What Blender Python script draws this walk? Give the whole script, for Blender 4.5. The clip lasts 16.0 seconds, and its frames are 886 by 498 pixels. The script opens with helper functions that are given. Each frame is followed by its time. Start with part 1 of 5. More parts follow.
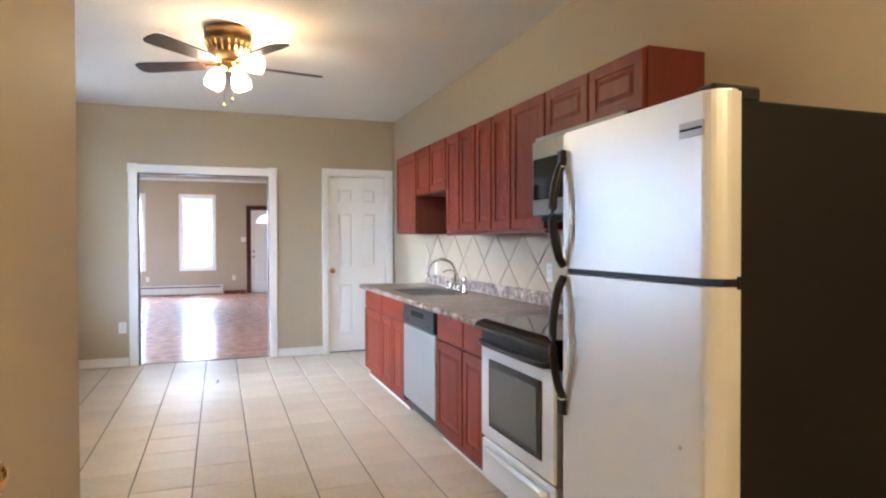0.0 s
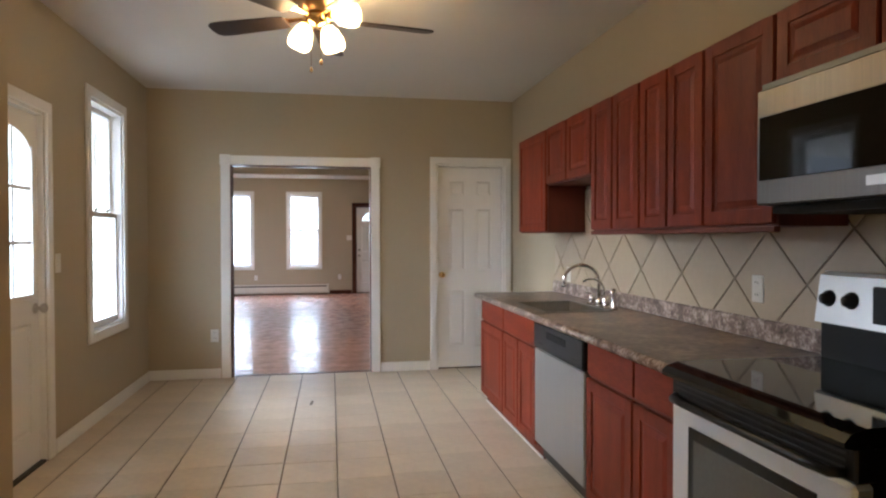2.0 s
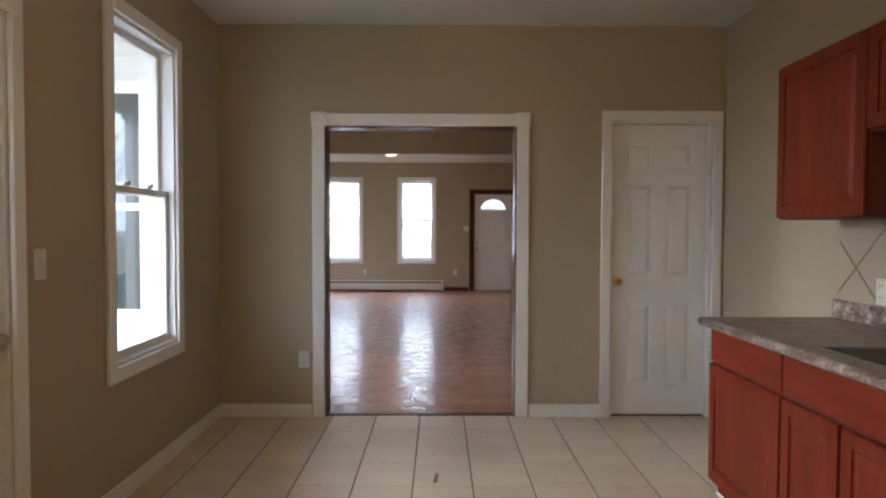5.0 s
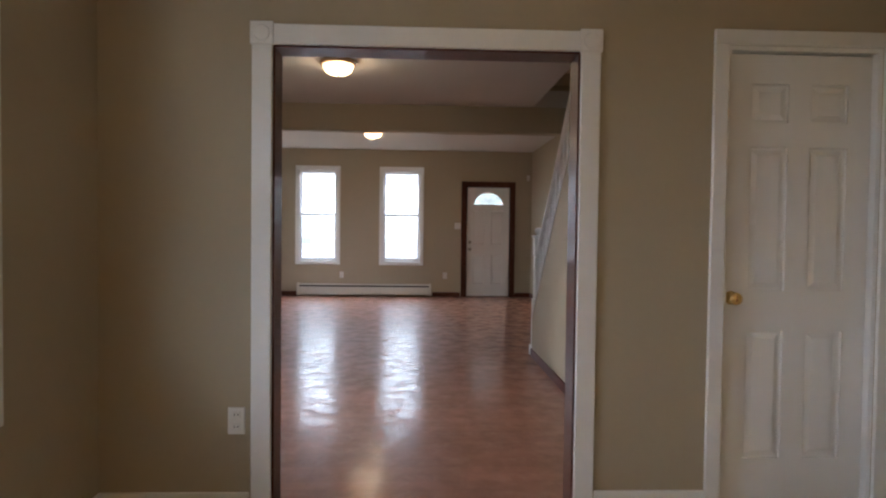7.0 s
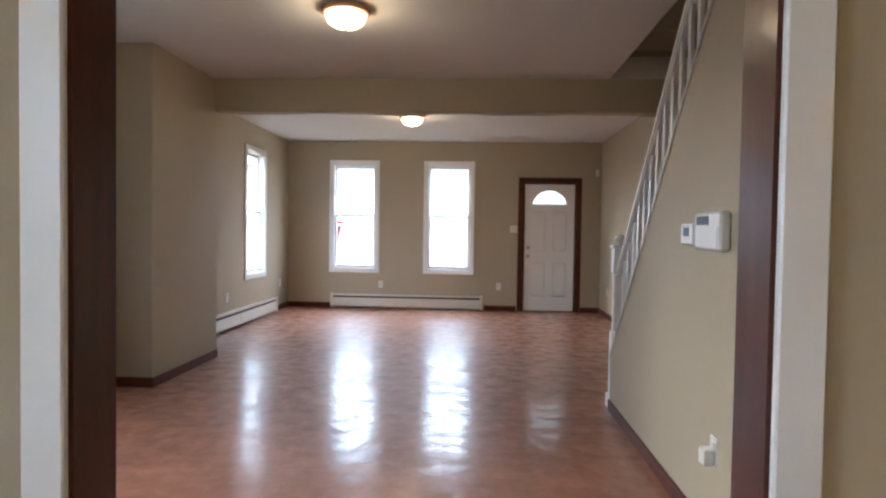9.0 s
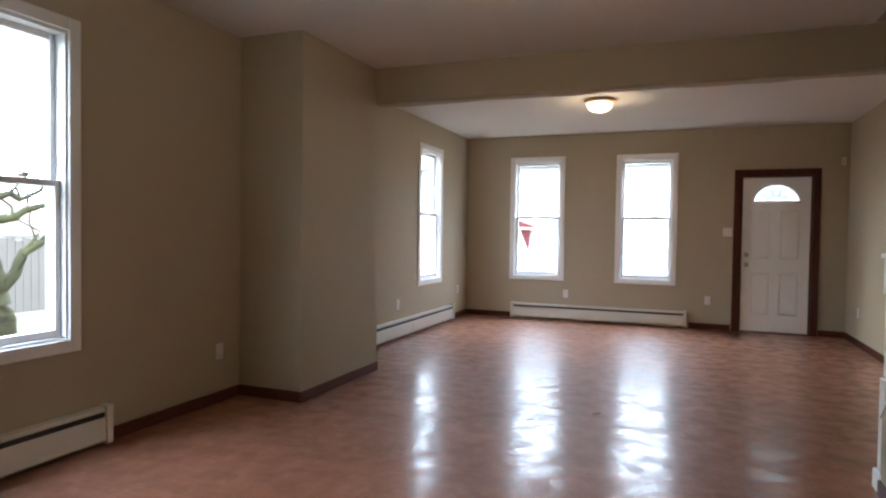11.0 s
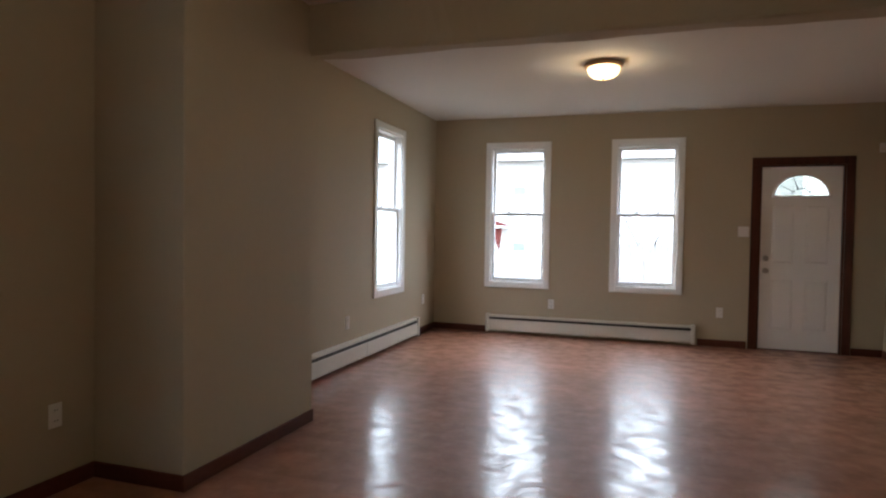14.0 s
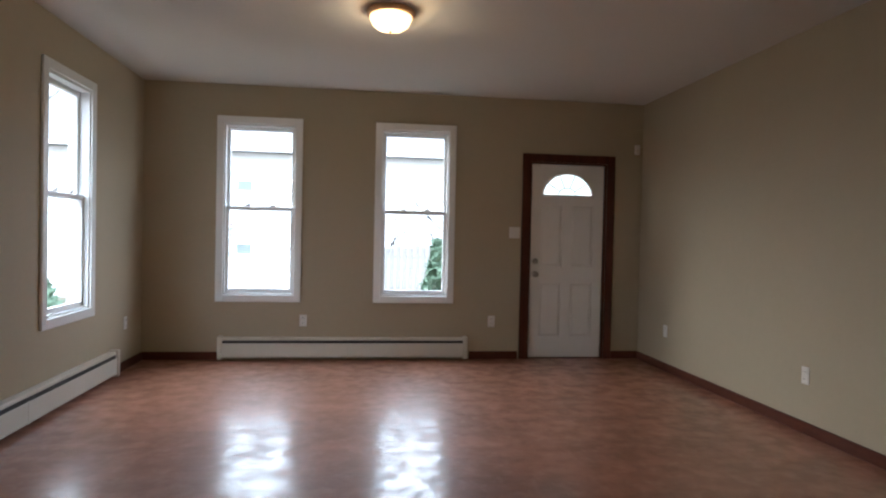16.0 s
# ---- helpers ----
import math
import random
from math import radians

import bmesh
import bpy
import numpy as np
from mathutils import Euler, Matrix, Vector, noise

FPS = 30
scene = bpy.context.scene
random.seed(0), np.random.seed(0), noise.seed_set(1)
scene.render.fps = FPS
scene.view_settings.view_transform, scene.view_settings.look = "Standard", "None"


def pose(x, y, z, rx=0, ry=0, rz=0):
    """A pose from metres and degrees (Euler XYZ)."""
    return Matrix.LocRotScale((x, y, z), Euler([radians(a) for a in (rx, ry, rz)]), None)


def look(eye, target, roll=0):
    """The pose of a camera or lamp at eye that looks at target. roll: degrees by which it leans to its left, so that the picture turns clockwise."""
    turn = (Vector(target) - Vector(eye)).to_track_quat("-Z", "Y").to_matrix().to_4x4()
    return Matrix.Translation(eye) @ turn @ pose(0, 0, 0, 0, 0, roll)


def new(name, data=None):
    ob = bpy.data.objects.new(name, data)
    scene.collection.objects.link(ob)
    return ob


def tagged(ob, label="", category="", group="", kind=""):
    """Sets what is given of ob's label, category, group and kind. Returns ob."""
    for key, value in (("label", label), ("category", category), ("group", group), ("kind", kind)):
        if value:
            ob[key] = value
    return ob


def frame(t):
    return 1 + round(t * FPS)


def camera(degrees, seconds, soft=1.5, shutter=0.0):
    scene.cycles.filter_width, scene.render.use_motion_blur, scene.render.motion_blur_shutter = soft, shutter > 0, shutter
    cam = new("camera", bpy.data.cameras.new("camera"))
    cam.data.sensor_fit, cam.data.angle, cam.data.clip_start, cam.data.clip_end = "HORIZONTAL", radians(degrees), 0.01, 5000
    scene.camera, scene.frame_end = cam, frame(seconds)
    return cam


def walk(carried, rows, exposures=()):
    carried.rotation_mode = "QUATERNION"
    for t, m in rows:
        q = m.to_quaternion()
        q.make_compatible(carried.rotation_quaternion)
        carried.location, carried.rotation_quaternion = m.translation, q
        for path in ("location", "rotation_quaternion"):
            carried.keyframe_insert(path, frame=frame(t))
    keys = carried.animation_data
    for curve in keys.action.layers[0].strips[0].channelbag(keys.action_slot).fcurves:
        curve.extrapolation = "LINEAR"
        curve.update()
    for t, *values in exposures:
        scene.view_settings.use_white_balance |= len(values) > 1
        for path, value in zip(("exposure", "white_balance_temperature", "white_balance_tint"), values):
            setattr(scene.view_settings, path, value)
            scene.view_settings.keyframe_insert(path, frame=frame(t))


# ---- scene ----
cam = camera(71.0, 16.0, soft=2.2)
PATH = [
    (0, (0.088, -0.258, 1.280), (0.766, 1.624, 1.252), -0.17),
    (0.5, (0.084, -0.010, 1.290), (0.722, 1.886, 1.258), -0.10),
    (1, (0.136, 0.242, 1.296), (0.729, 2.152, 1.259), -0.12),
    (1.5, (0.196, 0.508, 1.296), (0.705, 2.442, 1.259), -0.15),
    (2, (0.220, 0.763, 1.296), (0.575, 2.731, 1.262), -0.09),
    (2.5, (0.252, 1.013, 1.296), (0.412, 3.006, 1.260), -0.06),
    (3, (0.256, 1.250, 1.291), (0.254, 3.249, 1.247), -0.08),
    (5.5, (-0.002, 2.954, 1.277), (0.024, 4.953, 1.216), 0.44),
    (6, (-0.075, 3.349, 1.255), (-0.021, 5.347, 1.195), 0.46),
    (6.5, (-0.098, 3.757, 1.229), (-0.028, 5.755, 1.168), 0.55),
    (7, (-0.082, 4.148, 1.213), (-0.002, 6.146, 1.156), 0.70),
    (7.5, (-0.011, 4.566, 1.231), (0.069, 6.564, 1.172), 0.85),
    (8, (0.033, 4.968, 1.261), (0.078, 6.967, 1.204), 0.96),
    (8.5, (0.052, 5.322, 1.271), (0.024, 7.321, 1.214), 0.93),
    (9, (0.074, 5.666, 1.269), (-0.037, 7.662, 1.211), 0.86),
    (9.5, (0.099, 5.958, 1.262), (-0.134, 7.943, 1.207), 0.88),
    (10, (0.128, 6.198, 1.253), (-0.276, 8.156, 1.204), 0.87),
    (12.5, (0.043, 7.168, 1.268), (-0.907, 8.927, 1.198), 0.71),
    (13, (-0.068, 7.433, 1.266), (-0.941, 9.231, 1.201), 0.81),
    (13.5, (-0.215, 7.690, 1.266), (-0.978, 9.538, 1.204), 0.86),
    (14, (-0.387, 7.985, 1.267), (-1.009, 9.884, 1.210), 0.90),
    (14.5, (-0.561, 8.314, 1.272), (-1.029, 10.258, 1.221), 0.98),
    (15, (-0.694, 8.625, 1.269), (-0.970, 10.605, 1.223), 1.12),
    (15.5, (-0.812, 8.986, 1.263), (-0.847, 10.985, 1.221), 1.20),
    (16, (-0.917, 9.365, 1.251), (-0.660, 11.348, 1.213), 1.25),
]
EXPOSURES = [
    (0.0, 4.45, 4500, 6), (1.0, 4.0, 4700, 6), (2.0, 3.4, 5100, 7), (3.0, 2.95, 5200, 7), (5.5, 2.8, 5300, 8), (7.0, 2.68, 5350, 9),
    (7.5, 2.98, 5300, 8), (9.0, 3.28, 5100, 5), (10.0, 3.28, 5050, 4), (12.5, 2.48, 5600, 8), (14.0, 2.48, 5550, 6), (16.0, 2.32, 5350, 5)]
walk(cam, [(t, look(eye, target, roll)) for t, eye, target, roll in PATH], EXPOSURES)

# ---------------------------------------------------------------- light
SUN_EL, SUN_ROT = radians(18), radians(281)
world = bpy.data.worlds.new("overcast_sky")
scene.world = world
world.use_nodes = True
wn, wl = world.node_tree.nodes, world.node_tree.links
sky = wn.new("ShaderNodeTexSky")
sky.sky_type = "NISHITA"
sky.sun_disc = False
sky.sun_elevation, sky.sun_rotation = SUN_EL, SUN_ROT
sky.air_density, sky.dust_density, sky.ozone_density = 1.0, 6.0, 0.6
wmix = wn.new("ShaderNodeMix")
wmix.data_type = "RGBA"
wmix.inputs["Factor"].default_value = 0.75
wl.new(sky.outputs[0], wmix.inputs["A"])
# an overcast sky is more than twice as bright overhead as at the horizon
wtc = wn.new("ShaderNodeTexCoord")
wsep = wn.new("ShaderNodeSeparateXYZ")
wl.new(wtc.outputs["Generated"], wsep.inputs[0])
wgrad = wn.new("ShaderNodeValToRGB")
wgrad.color_ramp.elements[0].position, wgrad.color_ramp.elements[1].position = 0.0, 1.0
wgrad.color_ramp.elements[0].color, wgrad.color_ramp.elements[1].color = (0.43, 0.425, 0.42, 1), (0.92, 0.94, 0.96, 1)
wl.new(wsep.outputs["Z"], wgrad.inputs[0])
wscale = wn.new("ShaderNodeMix")
wscale.data_type, wscale.blend_type = "RGBA", "MULTIPLY"
wscale.inputs["Factor"].default_value = 1.0
wl.new(wgrad.outputs[0], wscale.inputs["A"])
wscale.inputs["B"].default_value = (45, 45, 45, 1)
wl.new(wscale.outputs["Result"], wmix.inputs["B"])
wl.new(wmix.outputs["Result"], wn["Background"].inputs["Color"])
wn["Background"].inputs["Strength"].default_value = 0.08

sun_data = bpy.data.lights.new("sun", "SUN")
sun_data.energy, sun_data.angle, sun_data.color = 0.75, radians(40), (1.0, 0.93, 0.82)
sun = new("sun", sun_data)
sun.matrix_basis = look((0, 0, 0), (-math.sin(SUN_ROT) * math.cos(SUN_EL), -math.cos(SUN_ROT) * math.cos(SUN_EL), -math.sin(SUN_EL)))


def lamp(name, x, y, z, watts, colour, size):
    data = bpy.data.lights.new(name, "POINT")
    data.energy, data.color, data.shadow_soft_size = watts, colour, size
    ob = new(name, data)
    ob.location = (x, y, z)
    return ob


WARM, CEIL_BULB = (1.0, 0.78, 0.52), 2.605
lamp("hall_bulb", 0.9, -0.6, 2.45, 4.6, (1.0, 0.58, 0.21), 0.08)
for dx, dy, z in ((-0.085, 0.04, 2.33), (0.08, 0.06, 2.33), (0.15, -0.077, 2.43)):
    lamp("fan_bulb", 0.155 + dx, 4.06 + dy, z, 1.05, (1.0, 0.76, 0.46), 0.035)
lamp("ceiling_bulb", -0.80, 9.68, CEIL_BULB, 2.1, WARM, 0.10)
lamp("ceiling_bulb", -0.765, 13.40, CEIL_BULB, 2.85, WARM, 0.10)

# ---------------------------------------------------------------- materials


def material(name, base, rough=0.5, metal=0.0, second=None, scale=3.0, fine=60.0, mix=0.5, bump=0.0, bump_scale=80.0,
             stretch=(1, 1, 1), rough_var=0.0, coat=0.0, spec=0.5, island=0.0, detail=6.0, emit=None, emit_power=0.0):
    """A surface with a coarse and a fine variation of its colour, and fine relief."""
    m = bpy.data.materials.new(name)
    m.use_nodes = True
    n, l = m.node_tree.nodes, m.node_tree.links
    b = n["Principled BSDF"]
    b.inputs["Roughness"].default_value = rough
    b.inputs["Metallic"].default_value = metal
    b.inputs["Specular IOR Level"].default_value = spec
    b.inputs["Coat Weight"].default_value = coat
    b.inputs["Coat Roughness"].default_value = 0.12
    second = second or tuple(c * 0.86 for c in base)
    tc = n.new("ShaderNodeTexCoord")
    mp = n.new("ShaderNodeMapping")
    mp.inputs["Scale"].default_value = stretch
    l.new(tc.outputs["Object"], mp.inputs["Vector"])
    a = n.new("ShaderNodeTexNoise")
    a.inputs["Scale"].default_value, a.inputs["Detail"].default_value = scale, detail
    l.new(mp.outputs[0], a.inputs["Vector"])
    f = n.new("ShaderNodeTexNoise")
    f.inputs["Scale"].default_value, f.inputs["Detail"].default_value = fine, 4
    l.new(mp.outputs[0], f.inputs["Vector"])
    both = n.new("ShaderNodeMath")
    both.operation = "MULTIPLY_ADD"
    both.inputs[1].default_value = 0.45
    l.new(f.outputs["Fac"], both.inputs[0])
    half = n.new("ShaderNodeMath")
    half.operation = "MULTIPLY"
    half.inputs[1].default_value = 0.55
    l.new(a.outputs["Fac"], half.inputs[0])
    l.new(half.outputs[0], both.inputs[2])
    ramp = n.new("ShaderNodeValToRGB")
    ramp.color_ramp.elements[0].position, ramp.color_ramp.elements[1].position = 0.5 - mix * 0.4, 0.5 + mix * 0.4
    ramp.color_ramp.elements[0].color, ramp.color_ramp.elements[1].color = (*second, 1), (*base, 1)
    l.new(both.outputs[0], ramp.inputs[0])
    colour = ramp.outputs[0]
    if island:
        info = n.new("ShaderNodeObjectInfo")
        hsv = n.new("ShaderNodeHueSaturation")
        rng = n.new("ShaderNodeMapRange")
        rng.inputs["To Min"].default_value, rng.inputs["To Max"].default_value = 1 - island, 1 + island
        l.new(info.outputs["Random"], rng.inputs["Value"])
        l.new(rng.outputs[0], hsv.inputs["Value"])
        l.new(colour, hsv.inputs["Color"])
        colour = hsv.outputs[0]
    l.new(colour, b.inputs["Base Color"])
    if rough_var:
        rr = n.new("ShaderNodeMapRange")
        rr.inputs["To Min"].default_value, rr.inputs["To Max"].default_value = max(0.02, rough - rough_var), rough + rough_var
        l.new(a.outputs["Fac"], rr.inputs["Value"])
        l.new(rr.outputs[0], b.inputs["Roughness"])
    if bump:
        bt = n.new("ShaderNodeTexNoise")
        bt.inputs["Scale"].default_value, bt.inputs["Detail"].default_value = bump_scale, 3
        l.new(mp.outputs[0], bt.inputs["Vector"])
        bn = n.new("ShaderNodeBump")
        bn.inputs["Strength"].default_value, bn.inputs["Distance"].default_value = bump, 0.004
        l.new(bt.outputs["Fac"], bn.inputs["Height"])
        l.new(bn.outputs[0], b.inputs["Normal"])
    if emit:
        b.inputs["Emission Color"].default_value = (*emit, 1)
        b.inputs["Emission Strength"].default_value = emit_power
    return m


M_WALL = material("tan_wall_paint", (0.464, 0.402, 0.290), 0.62, second=(0.428, 0.37, 0.264), scale=1.2, fine=25, mix=0.9, bump=0.10, bump_scale=260, spec=0.2)
M_CEIL = material("ceiling_paint", (0.74, 0.72, 0.68), 0.85, second=(0.68, 0.66, 0.62), scale=1.0, fine=30, mix=0.9, bump=0.2, bump_scale=160, spec=0.2)
M_WHITE = material("white_gloss_paint", (0.86, 0.86, 0.845), 0.35, second=(0.81, 0.81, 0.795), scale=2.5, fine=40, mix=0.9, bump=0.04, bump_scale=120)
M_DOOR = material("white_door_paint", (0.87, 0.87, 0.86), 0.42, second=(0.83, 0.83, 0.82), scale=3, fine=60, mix=0.9, bump=0.08, bump_scale=90, stretch=(6, 6, 0.6))
M_DARKWOOD = material("dark_stained_wood", (0.112, 0.031, 0.016), 0.32, second=(0.045, 0.014, 0.009), scale=3, fine=28, stretch=(9, 9, 0.7), bump=0.12, bump_scale=50, coat=0.1, spec=0.3)
M_BASEWOOD = material("dark_baseboard_wood", (0.125, 0.043, 0.027), 0.5, second=(0.075, 0.025, 0.017), scale=3, fine=28, stretch=(1.5, 1.5, 8), bump=0.1, bump_scale=50, spec=0.15)
M_CHERRY = material("cherry_cabinet_wood", (0.215, 0.034, 0.011), 0.44, second=(0.115, 0.015, 0.005), scale=2.2, fine=26, mix=0.4, stretch=(7, 7, 0.8), bump=0.06, bump_scale=60, spec=0.22, island=0.07)
M_CHERRY_H = material("cherry_drawer_wood", (0.215, 0.034, 0.011), 0.44, second=(0.115, 0.015, 0.005), scale=2.2, fine=26, mix=0.4, stretch=(7, 0.8, 7), bump=0.06, bump_scale=60, spec=0.22, island=0.07)
# darker copy of the cabinet cherry, with the shade put into its colour
M_CHERRY_SHADED = material("cherry_shaded_wood", (0.15, 0.024, 0.010), 0.5, second=(0.10, 0.016, 0.007), scale=2.2, fine=22, stretch=(7, 7, 0.8), bump=0.05, bump_scale=60)
M_STEEL = material("brushed_steel", (0.19, 0.185, 0.18), 0.40, 0.9, second=(0.15, 0.147, 0.143), scale=1.5, fine=18, stretch=(60, 60, 1.2), bump=0.03, bump_scale=30)
M_DISHSTEEL = material("silver_dishwasher_panel", (0.42, 0.43, 0.445), 0.40, 0.7, second=(0.38, 0.39, 0.405), scale=1.5, fine=18, stretch=(60, 60, 1.2), bump=0.02, bump_scale=30)
M_FRIDGE = material("silver_fridge_finish", (0.76, 0.79, 0.825), 0.33, 0.5, second=(0.72, 0.75, 0.785), scale=1.2, fine=300, mix=0.9, bump=0.10, bump_scale=500)
M_BLACK = material("black_plastic", (0.010, 0.010, 0.011), 0.30, spec=0.3, second=(0.008, 0.008, 0.008), bump=0.03, bump_scale=200)
M_BLACKTEX = material("black_textured_side", (0.009, 0.008, 0.008), 0.6, second=(0.006, 0.006, 0.006), bump=0.3, bump_scale=420, spec=0.22)
M_GLASSTOP = material("black_cooktop_glass", (0.008, 0.008, 0.009), 0.05, second=(0.006, 0.006, 0.007), spec=0.35)
M_OVENGLASS = material("grey_oven_glass", (0.15, 0.155, 0.145), 0.24, second=(0.125, 0.13, 0.122), scale=1.0)
M_CHROME = material("chrome", (0.80, 0.80, 0.80), 0.10, 1.0, second=(0.76, 0.76, 0.76))
M_SINK = material("stainless_sink", (0.30, 0.30, 0.295), 0.34, 1.0, second=(0.24, 0.24, 0.235), scale=5, fine=40, bump=0.05, bump_scale=90)
M_RING = material("tan_bronze_ring", (0.52, 0.35, 0.21), 0.4, 0.2, second=(0.44, 0.29, 0.17))
M_BRASS = material("polished_brass", (0.78, 0.53, 0.20), 0.18, 1.0, second=(0.70, 0.46, 0.16))
M_BRONZE = material("antique_brass", (0.30, 0.19, 0.08), 0.36, 1.0, second=(0.25, 0.16, 0.07), scale=8)
M_NICKEL = material("satin_nickel", (0.52, 0.50, 0.47), 0.28, 1.0)
M_PLASTIC = material("white_plastic", (0.76, 0.75, 0.72), 0.35, second=(0.72, 0.71, 0.68))
M_VINYL = material("white_vinyl_sash", (0.78, 0.78, 0.78), 0.38, second=(0.74, 0.74, 0.74))
M_HEATER = material("cream_enamel", (0.72, 0.69, 0.61), 0.38, second=(0.66, 0.63, 0.55), scale=3, fine=50, mix=0.9)
# near-black: shade of slots and gaps as colour, also muntins and a threshold
M_FIN = material("gap_shade_and_dark_trim", (0.035, 0.033, 0.03), 0.6)
M_TILE = material("beige_floor_tile", (0.73, 0.63, 0.495), 0.36, second=(0.54, 0.455, 0.345), scale=3.5, fine=22, mix=0.7, bump=0.05, bump_scale=12, island=0.055, rough_var=0.08)
M_GROUT = material("grey_brown_grout", (0.16, 0.125, 0.09), 0.85, second=(0.10, 0.08, 0.06), scale=6, bump=0.2)
M_SPLASH = material("beige_backsplash_tile", (0.50, 0.425, 0.315), 0.42, second=(0.40, 0.335, 0.242), scale=5, fine=30, mix=1.0, bump=0.10, bump_scale=40, island=0.05)
M_SPLASHGROUT = material("backsplash_grout", (0.31, 0.265, 0.21), 0.85, second=(0.24, 0.205, 0.165))
M_BLADE = material("walnut_fan_blade", (0.042, 0.027, 0.021), 0.5, second=(0.024, 0.015, 0.012), scale=4, fine=30, stretch=(1, 1, 1))
M_SIDING = material("white_house_siding", (0.78, 0.78, 0.78), 0.6, second=(0.72, 0.72, 0.73))
M_ROOFRED = material("red_painted_trim", (0.085, 0.008, 0.006), 0.8)
M_SHINGLE = material("brown_shingles", (0.13, 0.085, 0.066), 0.9, second=(0.08, 0.054, 0.042), scale=8)
M_BARK = material("mossy_bark", (0.060, 0.064, 0.028), 0.95, second=(0.026, 0.024, 0.018), scale=5, fine=26, mix=0.3, bump=1.0, bump_scale=22, spec=0.1)
M_TWIG = material("grey_twigs", (0.05, 0.044, 0.038), 0.95, second=(0.03, 0.027, 0.024), spec=0.1)
M_FENCE = material("weathered_fence_board", (0.12, 0.105, 0.088), 0.9, second=(0.075, 0.066, 0.055), scale=4, stretch=(8, 8, 0.7), bump=0.3)
M_GROUND = material("winter_lawn", (0.105, 0.092, 0.062), 0.95, second=(0.07, 0.062, 0.04), scale=0.8, fine=14, bump=0.5, bump_scale=30)
M_CONCRETE = material("porch_concrete", (0.33, 0.32, 0.305), 0.85, second=(0.27, 0.26, 0.25))
M_LEAF = material("evergreen_leaf", (0.09, 0.14, 0.085), 0.7, second=(0.06, 0.10, 0.06), scale=10)
M_BIN = material("grey_green_bin_plastic", (0.11, 0.15, 0.14), 0.5)
M_DARKPANE = material("dark_window_glass", (0.05, 0.056, 0.062), 0.3, spec=0.15)
M_PALEPANE = material("pale_reflecting_pane", (0.22, 0.25, 0.24), 0.3, spec=0.3)


def glass_material(name, tint):
    m = bpy.data.materials.new(name)
    m.use_nodes = True
    n, l = m.node_tree.nodes, m.node_tree.links
    n.remove(n["Principled BSDF"])
    t = n.new("ShaderNodeBsdfTransparent")
    t.inputs["Color"].default_value = (*tint, 1)
    g = n.new("ShaderNodeBsdfGlossy")
    g.inputs["Roughness"].default_value = 0.02
    mx = n.new("ShaderNodeMixShader")
    mx.inputs[0].default_value = 0.05
    l.new(t.outputs[0], mx.inputs[1])
    l.new(g.outputs[0], mx.inputs[2])
    l.new(mx.outputs[0], n["Material Output"].inputs["Surface"])
    return m


M_PANE = glass_material("window_glass", (1.0, 1.0, 1.0))
M_LEADED = glass_material("tinted_door_glass", (0.55, 0.56, 0.53))


def shade_material():
    """Frosted glass: lets half of the bulb's light straight through and glows softly."""
    m = material("frosted_glass_shade", (0.88, 0.74, 0.52), 0.5, second=(0.84, 0.68, 0.46), emit=(1.0, 0.66, 0.36), emit_power=0.6)
    n, l = m.node_tree.nodes, m.node_tree.links
    t = n.new("ShaderNodeBsdfTransparent")
    t.inputs["Color"].default_value = (1.0, 0.86, 0.62, 1)
    mx = n.new("ShaderNodeMixShader")
    mx.inputs[0].default_value = 0.55
    l.new(t.outputs[0], mx.inputs[1])
    l.new(n["Principled BSDF"].outputs[0], mx.inputs[2])
    l.new(mx.outputs[0], n["Material Output"].inputs["Surface"])
    return m


M_SHADE = shade_material()
M_SCREEN = material("blue_grey_display", (0.10, 0.13, 0.20), 0.5)


